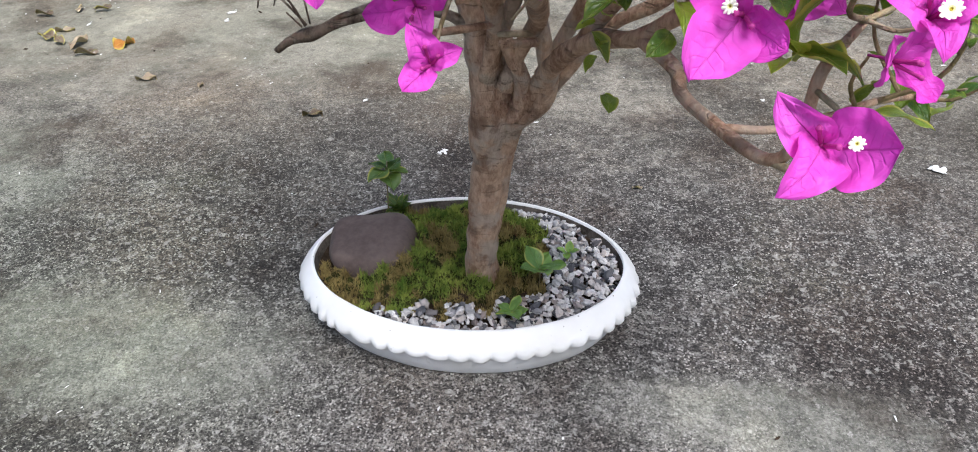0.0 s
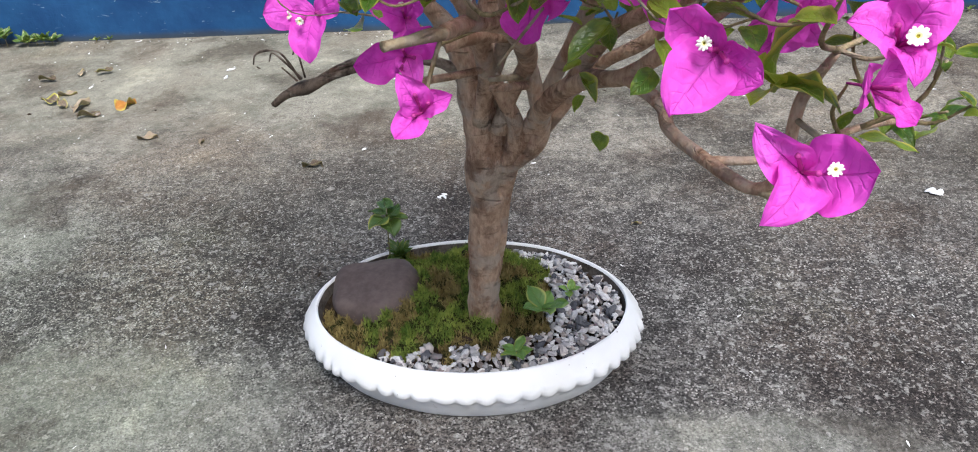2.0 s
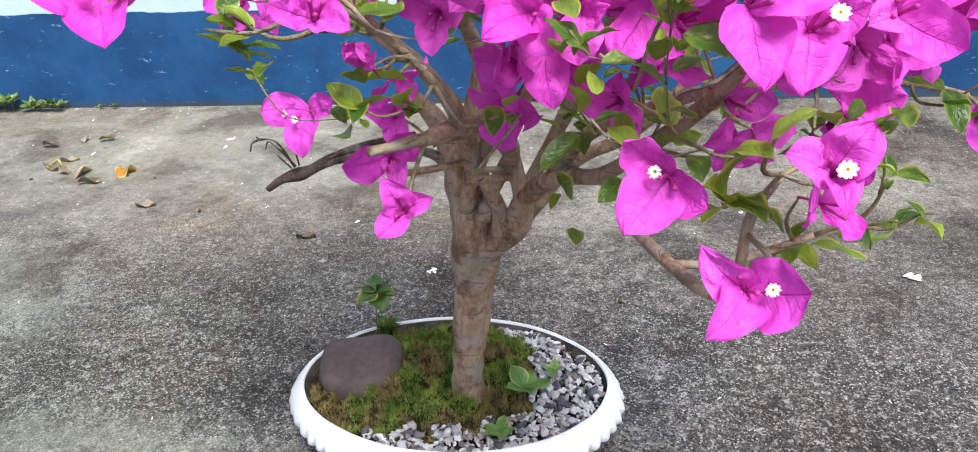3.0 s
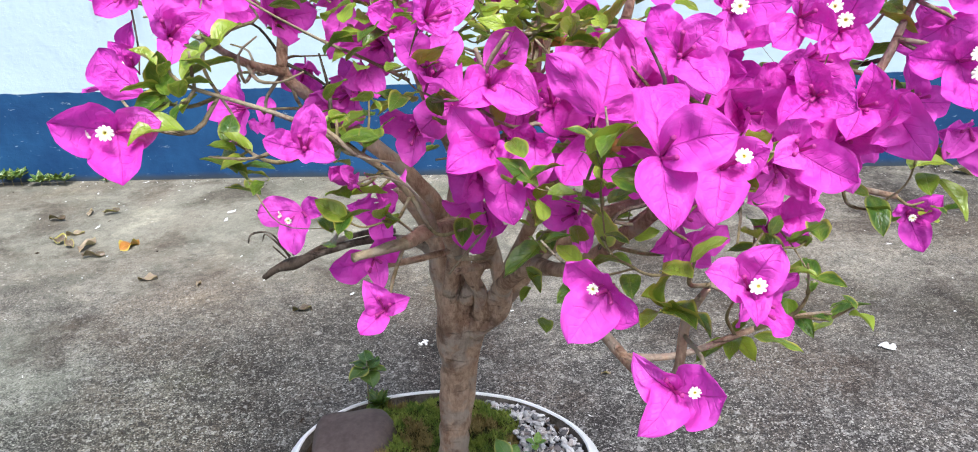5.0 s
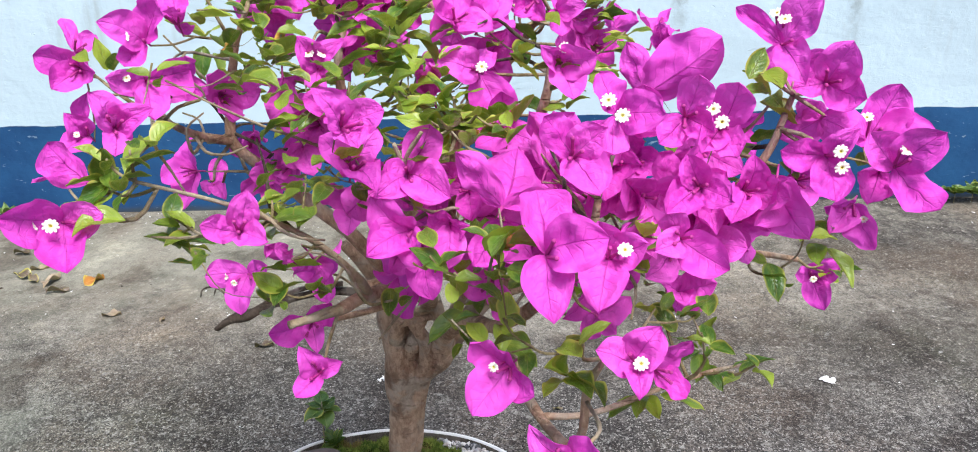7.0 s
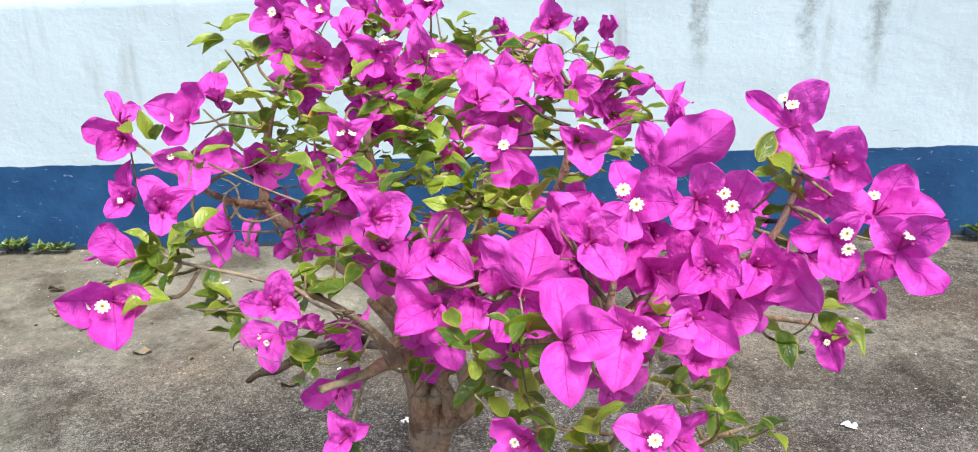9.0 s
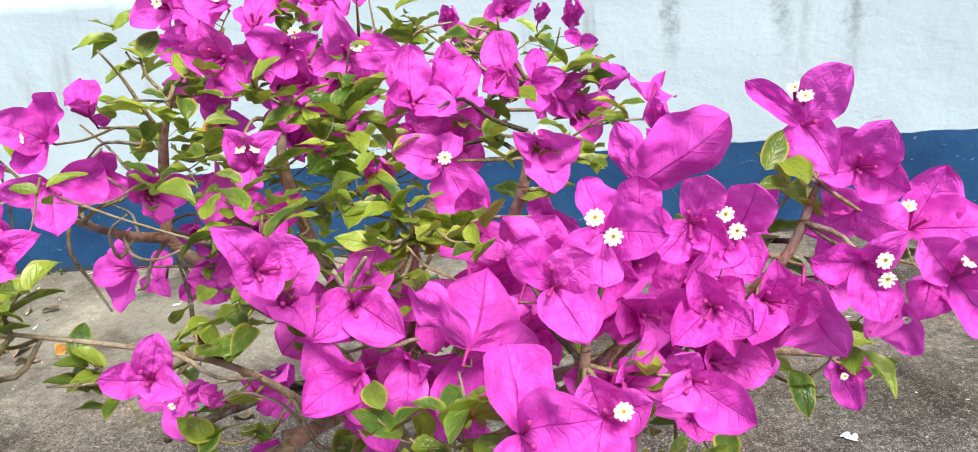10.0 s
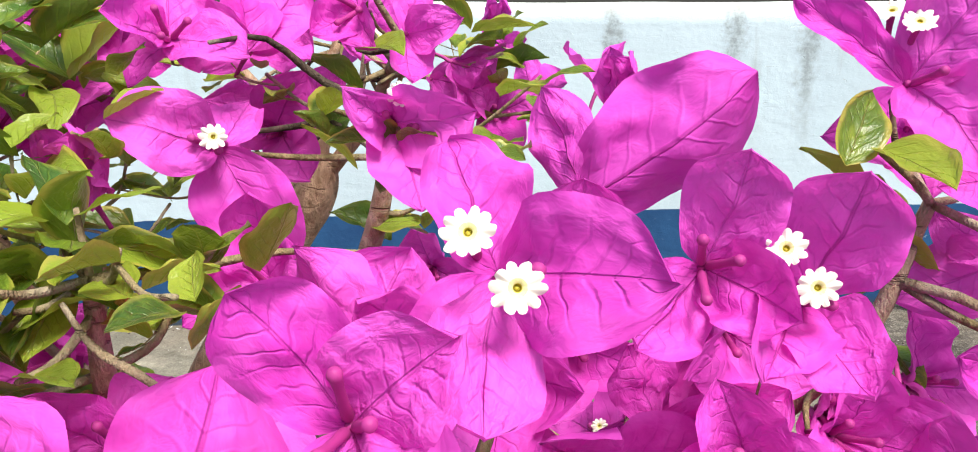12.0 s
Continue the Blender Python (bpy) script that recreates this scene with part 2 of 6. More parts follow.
def bark_skin(name, a, b):
    g = Graph(name, 0.85, 0.2)
    p = g.coords()
    m = g.nodes.new("ShaderNodeMapping")
    m.inputs["Scale"].default_value = (1.0, 1.0, 0.45)
    g.links.new(p, m.inputs[0])
    q = m.outputs[0]
    coarse, fine = g.noise(q, 45.0, 5, 0.65), g.noise(q, 260.0, 4, 0.7)
    f = g.math("ADD", g.math("MULTIPLY", coarse, 0.6), g.math("MULTIPLY", fine, 0.4))
    c = g.mix(g.ramp(f, 0.35, 0.65), a, b)
    c = g.mix(g.ramp(g.noise(p, 26.0, 4, 0.6), 0.48, 0.62, 0.0, 0.6), c, (0.42, 0.37, 0.30))
    c = g.mix(g.ramp(g.noise(p, 34.0, 4, 0.65), 0.54, 0.66, 0.0, 0.55), c, (0.12, 0.07, 0.045))
    ring = g.nodes.new("ShaderNodeMapping")
    ring.inputs["Scale"].default_value = (0.35, 0.35, 2.2)
    g.links.new(p, ring.inputs[0])
    crack = g.noise(ring.outputs[0], 70.0, 4, 0.7, 0.6)
    c = g.mix(g.ramp(crack, 0.62, 0.72, 0.0, 0.2), c, (0.05, 0.034, 0.024))
    g.colour(c)
    f = g.math("SUBTRACT", f, g.ramp(crack, 0.58, 0.70, 0.0, 0.35))
    g.bump(f, 0.007, 1.0)
    return g.mat


def pebble_skin(name, island=False):
    """Each stone its own tone: white, grey, tan or dark."""
    g = Graph(name, 0.75, 0.3)
    p, r = g.coords(), g.nodes.new("ShaderNodeNewGeometry").outputs["Random Per Island"] if island else g.random()
    r2 = g.math("FRACT", g.math("MULTIPLY", r, 9.1))
    c = g.mix(g.ramp(r, 0.0, 0.9), (0.07, 0.072, 0.082), (0.74, 0.72, 0.70))
    c = g.mix(g.ramp(r2, 0.6, 0.95, 0.0, 0.5), c, (0.42, 0.32, 0.26))
    f = g.noise(p, 900.0 if island else 3.0, 4, 0.7)
    g.colour(g.mix(g.ramp(f, 0.5, 0.7, 0.0, 0.4), c, (0.13, 0.115, 0.10)))
    g.bump(f, 0.0006 if island else 0.002, 0.8)
    return g.mat


def bowl_skin():
    """White glaze with faint yellowing and a few specks of dirt."""
    g = Graph("white_glazed_cement", 0.42, 0.5)
    p = g.coords()
    c = g.mix(g.ramp(g.noise(p, 11.0, 4, 0.6), 0.4, 0.7), (0.88, 0.885, 0.885), (0.82, 0.815, 0.78))
    c = g.mix(g.ramp(g.noise(p, 150.0, 2, 0.6), 0.73, 0.77, 0.0, 0.8), c, (0.16, 0.13, 0.09))
    c = g.mix(g.ramp(g.noise(p, 30.0, 5, 0.75), 0.62, 0.75, 0.0, 0.4), c, (0.45, 0.43, 0.38))
    g.colour(c)
    g.bump(g.noise(p, 40.0, 4), 0.0014, 0.8)
    return g.mat


CONCRETE, WALL = concrete(), wall_paint()
BRACT = bract_skin()
LEAF = leaf_skin("olive_green_leaf", (0.05, 0.14, 0.02), (0.36, 0.48, 0.05), 0.36)
SEEDLING = leaf_skin("fresh_green_leaf", (0.13, 0.27, 0.05), (0.24, 0.42, 0.09), 0.3)
WEED = leaf_skin("weed_green_leaf", (0.05, 0.12, 0.02), (0.13, 0.22, 0.05), 0.2)
DRY = leaf_skin("dry_brown_leaf", (0.10, 0.068, 0.045), (0.34, 0.26, 0.18), 0.1)
ORANGE = leaf_skin("dry_orange_leaf", (0.42, 0.17, 0.03), (0.55, 0.28, 0.05), 0.15)
BARK = bark_skin("grey_brown_bark", (0.25, 0.145, 0.09), (0.58, 0.41, 0.28))
PALE = bark_skin("pale_young_bark", (0.26, 0.20, 0.12), (0.46, 0.38, 0.25))
DEAD = bark_skin("dead_dark_bark", (0.03, 0.022, 0.016), (0.13, 0.10, 0.075))
TWIG = bark_skin("young_olive_bark", (0.15, 0.125, 0.05), (0.36, 0.29, 0.16))
PLASTER = bowl_skin()
# dark tone that puts the shadow line inside the rim into the colour
INNER_SHADE = plain("shaded_inner_cement", (0.05, 0.042, 0.034), (0.16, 0.14, 0.12), 50, 0.9, 0.15, 0.002)
STONE = plain("reddish_brown_river_stone", (0.085, 0.062, 0.055), (0.14, 0.105, 0.09), 22, 0.75, 0.3, 0.002)
PEBBLE = pebble_skin("mixed_pebble")
GRIT = pebble_skin("mixed_grit", True)
SOIL = plain("dark_potting_soil", (0.018, 0.013, 0.009), (0.06, 0.042, 0.028), 60, 0.95, 0.1, 0.004)
MOSS = plain("olive_moss", (0.010, 0.012, 0.004), (0.045, 0.05, 0.012), 40, 0.9, 0.15, 0.004)
MOSS_DRY = plain("dry_moss_stalk", (0.14, 0.10, 0.035), (0.38, 0.30, 0.11), 60, 0.8, 0.2)
MOSS_TIP = plain("moss_blade", (0.07, 0.14, 0.018), (0.33, 0.38, 0.075), 45, 0.8, 0.2)
TUBE = plain("pink_flower_tube", (0.30, 0.018, 0.17), (0.46, 0.05, 0.28), 200, 0.6)
LIMB = plain("cream_white_flower", (0.82, 0.80, 0.66), (0.88, 0.87, 0.80), 300, 0.6)
CREAM = plain("pale_yellow_flower_centre", (0.74, 0.70, 0.28), (0.82, 0.80, 0.46), 300, 0.6)
THROAT = plain("yellow_green_throat", (0.5, 0.42, 0.04), (0.62, 0.52, 0.07), 300, 0.6)
SCRAP = plain("white_petal_scrap", (0.6, 0.6, 0.6), (0.85, 0.84, 0.82), 60, 0.8)


# ---- mesh tools ----
def mesh_of(name, verts, faces, mats, uvs=None, slots=None, smooth=True):
    me = bpy.data.meshes.new(name)
    me.from_pydata([tuple(v) for v in verts], [], faces)
    for m in mats if isinstance(mats, (list, tuple)) else [mats]:
        me.materials.append(m)
    if slots:
        me.polygons.foreach_set("material_index", slots)
    if uvs:
        layer = me.uv_layers.new(name="UVMap")
        for loop in me.loops:
            layer.data[loop.index].uv = uvs[loop.vertex_index]
    me.polygons.foreach_set("use_smooth", [smooth] * len(me.polygons))
    me.update()
    return me


def part(name, me, parent=None, m=None, label=""):
    """Links a mesh as one object, under its thing if one is given."""
    ob = new(name, me)
    ob.parent = parent
    if m is not None:
        ob.matrix_basis = m
    return tagged(ob, label)


def thing(name, label, category, data=None, m=None, group="", kind=""):
    ob = new(name, data)
    if m is not None:
        ob.matrix_basis = m
    return tagged(ob, label, category, group, kind)


def smooth_line(points, steps):
    """A Catmull-Rom line through (x, y, z, radius) points."""
    pts = [np.array(p, float) for p in points]
    pts = [2 * pts[0] - pts[1], *pts, 2 * pts[-1] - pts[-2]]
    out = []
    for i in range(1, len(pts) - 2):
        a, b, c, d = pts[i - 1:i + 3]
        for k in range(steps):
            t = k / steps
            out.append(0.5 * (2 * b + (c - a) * t + (2 * a - 5 * b + 4 * c - d) * t * t + (3 * b - a - 3 * c + d) * t ** 3))
    out.append(pts[-2])
    return out


def tube(points, sides=8, steps=5, rough=0.0, seed=0, cap=True):
    """Vertices and faces of a round limb along (x, y, z, radius) points, knobbly by rough."""
    line = smooth_line(points, steps)
    verts, faces = [], []
    side = Vector((1, 0, 0))
    for i, p in enumerate(line):
        q, o = line[min(i + 1, len(line) - 1)], line[max(i - 1, 0)]
        way = Vector((q - o)[:3]).normalized()
        side = (side - way * side.dot(way))
        side = side.normalized() if side.length > 1e-6 else way.orthogonal().normalized()
        other = way.cross(side)
        for k in range(sides):
            a = 2 * math.pi * k / sides
            d = side * math.cos(a) + other * math.sin(a)
            r = max(p[3], 0.0002)
            if rough:
                r *= 1 + rough * noise.noise(Vector(p[:3]) * 38 + d * 0.9 + Vector((seed, 0, 0)))
            verts.append(Vector(p[:3]) + d * r)
    n = len(line)
    for i in range(n - 1):
        for k in range(sides):
            a, b = i * sides + k, i * sides + (k + 1) % sides
            faces.append((a, b, b + sides, a + sides))
    if cap:
        faces.append(tuple(range(sides))[::-1])
        faces.append(tuple(range((n - 1) * sides, n * sides)))
    return verts, faces


def blade_mesh(name, mat, seed, width=0.8, widest=0.62, cup=0.25, curl=0.25, wave=0.05, tip=0.9, nu=13, nv=8, stalk=0.0, point=0.55, rounded=False):
    """A leaf or bract 1 long, lying along x from its base, its upper side towards z."""
    rnd = random.Random(seed)
    ph, ph2, skew = rnd.uniform(0, 6), rnd.uniform(0, 6), rnd.uniform(-0.05, 0.05)
    cup, curl, wave = cup * rnd.uniform(0.1, 1.5), curl * rnd.uniform(0.2, 1.25), wave * rnd.uniform(0.6, 1.7)
    verts, uvs, faces = [], [], []
    for i in range(nu + 1):
        u = i / nu
        if rounded:
            w = math.sin(0.5 * math.pi * u / 0.42) ** 0.55 if u < 0.42 else max(0.0, 1 - ((u - 0.42) / 0.58) ** 2.1) ** tip
        else:
            w = max(math.sin(math.pi * u ** widest), 0.0) ** tip
        w *= 0.5 * width * (1 + 0.05 * math.sin(7 * u + ph))
        w *= 1 - point * max(0.0, u - 0.86) / 0.14
        if u < 0.001 or u > 0.999:
            w = 0.006
        for j in range(nv + 1):
            s = 2 * j / nv - 1
            y = s * w
            z = cup * abs(s) ** 1.6 * w - curl * u * u * 0.6
            z += wave * math.sin(7 * u + ph + 1.5 * s) * abs(s) + wave * 0.7 * math.sin(4 * s + 5 * u + ph2) * u
            z += 0.09 * noise.noise(Vector((u * 2.6 + seed * 7.1, s * 1.5, seed)))
            verts.append((stalk + u * (1 - stalk) - 0.03 * s * s * (1 - u), y + skew * math.sin(3 * u), z))
            uvs.append((u, 0.5 + 0.5 * s))
    for i in range(nu):
        for j in range(nv):
            a = i * (nv + 1) + j
            faces.append((a, a + nv + 1, a + nv + 2, a + 1))
    return mesh_of(name, verts, faces, mat, uvs)


def lump_mesh(name, mat, seed, sub=2, rough=0.18, freq=1.6, squash=(1, 1, 1)):
    """A worn stone about 1 in radius."""
    bm = bmesh.new()
    bmesh.ops.create_icosphere(bm, subdivisions=sub, radius=1)
    for v in bm.verts:
        n = v.co.normalized()
        v.co = n * (1 + rough * noise.noise(n * freq + Vector((seed * 3.7, seed, 0))))
        v.co = Vector((v.co.x * squash[0], v.co.y * squash[1], v.co.z * squash[2]))
    me = bpy.data.meshes.new(name)
    bm.to_mesh(me)
    bm.free()
    me.materials.append(mat)
    me.polygons.foreach_set("use_smooth", [True] * len(me.polygons))
    return me


# ---- ground and wall ----
def build_ground():
    """One slab of concrete to the horizon, finely divided and uneven near the bowl."""
    marks = lambda lo, hi, fine: [-400, -60, -15, -6] + [lo + (hi - lo) * i / fine for i in range(fine + 1)] + [6, 15, 60, 400]
    xs, ys = marks(-2.4, 2.4, 90), marks(-0.6, 2.6, 70)
    verts, faces = [], []
    for y in ys:
        for x in xs:
            near = max(0.0, 1 - max(abs(x), abs(y - 1)) / 2.6)
            calm = min(1.0, max(0.0, (math.hypot((x - 0.01) / 0.3, (y - 0.85) / 0.24) - 1) * 2))
            verts.append((x, y, 0.006 * near * calm * noise.noise(Vector((x * 2.3, y * 2.3, 0)))))
    nx = len(xs)
    for j in range(len(ys) - 1):
        for i in range(nx - 1):
            a = j * nx + i
            faces.append((a, a + 1, a + 1 + nx, a + nx))
    thing("ground", "weathered grey concrete yard, mottled with dark stains and grit", "ground", mesh_of("ground", verts, faces, CONCRETE), kind="structure")


def build_wall():
    """The yard wall, 0.78 high, white over a blue band, a little askew to the view."""
    L, H, D = 9.0, 0.776, 0.14
    xs = [-L + 2 * L * i / 240 for i in range(241)]
    zs = [-0.05 + (H + 0.05) * i / 16 for i in range(17)]
    verts, faces = [], []
    for z in zs:
        for x in xs:
            verts.append((x, 0.006 * noise.noise(Vector((x * 2.5, 1, z * 3))) + 0.002 * noise.noise(Vector((x * 14, 3, z * 14))), z + (0.006 * noise.noise(Vector((x * 3, 5, 0))) if z > H - 0.01 else 0)))
    n = len(xs)
    for j in range(len(zs) - 1):
        for i in range(n - 1):
            a = j * n + i
            faces.append((a, a + 1, a + 1 + n, a + n))
    top = len(verts)
    for x in xs:
        verts.append((x, D, H))
    for x in xs:
        verts.append((x, D, -0.05))
    for i in range(n - 1):
        a = (len(zs) - 1) * n + i
        faces.append((a, a + 1, top + i + 1, top + i))
        faces.append((top + i, top + i + 1, top + n + i + 1, top + n + i))
    thing("wall_north", "low plaster wall, stained white paint above a blue band", "wall", mesh_of("wall_north", verts, faces, WALL), pose(0, 2.18, 0, 0, 0, 3.27), kind="structure")


build_ground()
build_wall()


# ---- the bowl ----
BX, BY, BA, BB = 0.0125, 0.85, 0.1985, 0.136


def oval(off, a):
    """A point of the oval that lies off outside the bowl's inner rim."""
    nx, ny = math.cos(a) / BA, math.sin(a) / BB
    k = math.hypot(nx, ny)
    return BA * math.cos(a) + off * nx / k, BB * math.sin(a) + off * ny / k


def build_bowl():
    N, flutes = 420, 52
    profile = [(-0.10, 0.004, 0), (-0.03, 0.0, 0), (-0.006, 0.0, 0), (-0.004, 0.003, 0), (0.004, 0.02, 0), (0.0095, 0.034, 0), (0.0125, 0.0395, 0.4), (0.0165, 0.042, 0.8), (0.0195, 0.047, 0.85),
               (0.0195, 0.053, 0.45), (0.0165, 0.0595, 0.12), (0.012, 0.0655, 0.02), (0.007, 0.071, 0), (0.003, 0.0747, 0), (0.0008, 0.0759, 0), (-0.0004, 0.0755, 0), (-0.001, 0.072, 0), (-0.007, 0.045, 0)]
    verts, faces = [], []
    for off, z, fl in profile:
        for k in range(N):
            a = 2 * math.pi * k / N
            s = flutes * a + 3.2 * noise.noise(Vector((math.cos(a) * 3, math.sin(a) * 3, 0)))
            ridge = abs(math.sin(s / 2)) ** 0.8
            o = off + fl * 0.0085 * (ridge - 0.6) * (0.12 + 0.85 * abs(math.cos(a)) ** 0.7 + 1.1 * noise.noise(Vector((math.cos(a) * 2.5, math.sin(a) * 2.5, 7)))) + 0.0012 * noise.noise(Vector((math.cos(a) * 4, math.sin(a) * 4, z * 20)))
            x, y = oval(o, a)
            verts.append((x, y, z - fl * 0.0055 * (0.45 + 0.55 * abs(math.cos(a))) * (ridge - 0.5)))
    for i in range(len(profile) - 1):
        for k in range(N):
            a, b = i * N + k, i * N + (k + 1) % N
            faces.append((a, b, b + N, a + N))
    faces.append(tuple(range(N))[::-1])
    # the innermost band of the wall takes the painted shadow tone
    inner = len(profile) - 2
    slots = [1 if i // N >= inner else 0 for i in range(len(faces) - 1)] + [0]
    thing("bonsai_bowl", "white oval bonsai bowl with a fluted pie-crust rim on concrete", "plant pot", mesh_of("bonsai_bowl", verts, faces, [PLASTER, INNER_SHADE], slots=slots), pose(BX, BY, 0.001))


def soil_height(x, y):
    """Top of the soil and of the moss mound on it."""
    r = math.hypot((x - BX) / BA, (y - BY) / BB)
    mound = max(0.0, 1 - (math.hypot((x - 0.015) / 0.13, (y - 0.85) / 0.12)) ** 2)
    return 0.0655 + 0.003 * (1 - r) + 0.021 * mound ** 0.7


def build_soil():
    verts, faces, R, N = [(BX, BY, soil_height(BX, BY) - 0.006)], [], 14, 72
    for i in range(1, R + 1):
        for k in range(N):
            a = 2 * math.pi * k / N
            x, y = oval(-0.0042, a)
            x, y = BX + x * i / R, BY + y * i / R
            verts.append((x, y, soil_height(x, y) - 0.006 + 0.004 * noise.noise(Vector((x * 60, y * 60, 0)))))
    for k in range(N):
        faces.append((0, 1 + k, 1 + (k + 1) % N))
    for i in range(R - 1):
        for k in range(N):
            a, b = 1 + i * N + k, 1 + i * N + (k + 1) % N
            faces.append((a, a + N, b + N, b))
    thing("potting_soil", "dark crumbly potting soil filling the white bowl", "soil", mesh_of("potting_soil", verts, faces, SOIL))


def mossy(x, y):
    """How far inside the moss a place is; below 0 it is bare or gravelled."""
    d = 1 - math.hypot((x + 0.03) / 0.16, (y - 0.858) / 0.125)
    d = min(d, (0.108 - x) * 9, (y - 0.752 - 0.10 * max(0, x - 0.02)) * 9)
    if math.hypot((x + 0.117) / 0.062, (y - 0.868) / 0.06) < 1:
        d = -1
    return d + 0.2 * noise.noise(Vector((x * 28, y * 28, 3)))


def build_moss():
    """A lumpy cushion, and thousands of short blades in tufts on it."""
    verts, faces, n = [], [], 90
    keep = {}
    for j in range(n + 1):
        for i in range(n + 1):
            x, y = -0.17 + 0.3 * i / n, 0.725 + 0.26 * j / n
            inside = math.hypot((x - BX) / BA, (y - BY) / BB) < 0.955
            m = mossy(x, y) if inside else -1
            if m > -0.04:
                keep[i, j] = len(verts)
                lump = noise.noise(Vector((x * 38, y * 38, 0)))
                h = soil_height(x, y) - 0.005 + 0.007 * min(1, max(0, m * 4)) + 0.011 * lump + 0.008 * noise.noise(Vector((x * 85, y * 85, 0)))
                verts.append((x, y, h))
    for (i, j), a in keep.items():
        q = [keep.get(k) for k in ((i + 1, j), (i + 1, j + 1), (i, j + 1))]
        if None not in q:
            faces.append((a, *q))
    moss = thing("moss_cushion", "olive green moss cushion round the trunk in the bowl", "moss", mesh_of("moss_cushion", verts, faces, MOSS), kind="stuff")
    rnd = random.Random(4)
    for name, mat, many, tall in (("moss_blades", MOSS_TIP, 34000, 0.0105), ("moss_stalks", MOSS_DRY, 34000, 0.0135)):
        bv, bf = [], []
        for _ in range(many):
            x, y, z = rnd.choice(verts)
            brown = max(0.0, -0.06 - x) * 3 + max(0.0, 0.79 - y) * 5
            if (mat is MOSS_DRY) == (noise.noise(Vector((x * 22, y * 22, 9))) + brown < 0.16):
                continue
            x, y = x + rnd.uniform(-0.003, 0.003), y + rnd.uniform(-0.003, 0.003)
            tuft = noise.noise(Vector((x * 85, y * 85, 0))) + 0.5 * noise.noise(Vector((x * 200, y * 200, 4)))
            if tuft < rnd.uniform(-0.5, 0.1):
                continue
            h, w, a = tall * rnd.uniform(0.4, 1.0) * (0.6 + 1.2 * max(0.0, tuft)), rnd.uniform(0.0005, 0.0012), rnd.uniform(0, 6.3)
            lx, ly = rnd.gauss(0, 0.0032), rnd.gauss(0, 0.0032)
            k = len(bv)
            bv += [(x - w * math.cos(a), y - w * math.sin(a), z - 0.001), (x + w * math.cos(a), y + w * math.sin(a), z - 0.001), (x + lx, y + ly, z + h)]
            bf.append((k, k + 1, k + 2))
        tagged(part(name, mesh_of(name, bv, bf, mat), moss), kind="stuff")


def build_rock():
    me = lump_mesh("river_stone", STONE, 5, 4, 0.16, 1.3)
    for v in me.vertices:
        c = v.co
        f = max(abs(c.x), abs(c.y)) / max(1e-6, math.hypot(c.x, c.y))
        k = 1 + 0.10 * (1 - f) / 0.3
        v.co = (c.x * k * 0.060, c.y * k * 0.057, (min(c.z, 0.62 + 0.08 * noise.noise(Vector((c.x, c.y, 0))) + 0.25 * max(0, c.z - 0.62))) * 0.034)
    thing("river_stone", "smooth reddish-brown flat river stone lying in the moss", "stone", me, pose(-0.115, 0.864, 0.073, 5, -3, 8))


def build_gravel():
    kinds = [lump_mesh("pebble", PEBBLE, 20 + i, 2, 0.75, 1.5, (1.1, 0.74 - 0.02 * i, 0.5)) for i in range(9)]
    for me in kinds[::2]:
        me.polygons.foreach_set("use_smooth", [False] * len(me.polygons))
    gravel = thing("gravel", "loose grey and white pebbles spread over the soil", "gravel")
    gravel.location = (BX, BY, 0.06)
    bpy.context.view_layer.update()
    rnd, placed = random.Random(8), []
    heap_v, heap_f = [], []
    while len(placed) < 1000:
        x, y = BX + rnd.uniform(-0.2, 0.2), BY + rnd.uniform(-0.14, 0.14)
        r = math.hypot((x - BX) / (BA - 0.0065), (y - BY) / (BB - 0.0065))
        if r > 1 or (mossy(x, y) > -0.02) or x < -0.085 or (x < 0.06 and y > 0.8):
            continue
        size = rnd.choice((0.0025, 0.003, 0.0036, 0.0042, 0.005, 0.0062)) * rnd.uniform(0.85, 1.15)
        near = [q for q in placed if math.hypot(q[0] - x, q[1] - y) < (q[3] + size) * 0.72]
        if len(near) > 3:
            continue
        z = soil_height(x, y) + size * 0.1 + 0.4 * size * len(near)
        placed.append((x, y, z, size))
        m = pose(x - BX, y - BY, z - 0.06, rnd.uniform(-35, 35), rnd.uniform(-35, 35), rnd.uniform(0, 360)) @ Matrix.Diagonal((size, size, size, 1))
        me = rnd.choice(kinds)
        if len(placed) <= 300:
            part("pebble", me, gravel, m)
        else:
            k = len(heap_v)
            heap_v += [m @ v.co for v in me.vertices]
            heap_f += [tuple(k + i for i in p.vertices) for p in me.polygons]
    tagged(part("small_pebbles", mesh_of("small_pebbles", heap_v, heap_f, GRIT, smooth=False), gravel), kind="stuff")


build_bowl()
build_soil()
build_moss()
build_rock()
build_gravel()


# ---- the tree ----
tree = thing("bougainvillea_bonsai", "bougainvillea bonsai tree full of magenta bracts, in the bowl", "tree")
tree.location = (0.045, 0.82, 0.08)
ROOT = Vector((0.045, 0.82, 0.08))
HOME = Matrix.Translation(-ROOT)
NODES = []
bpy.context.view_layer.update()


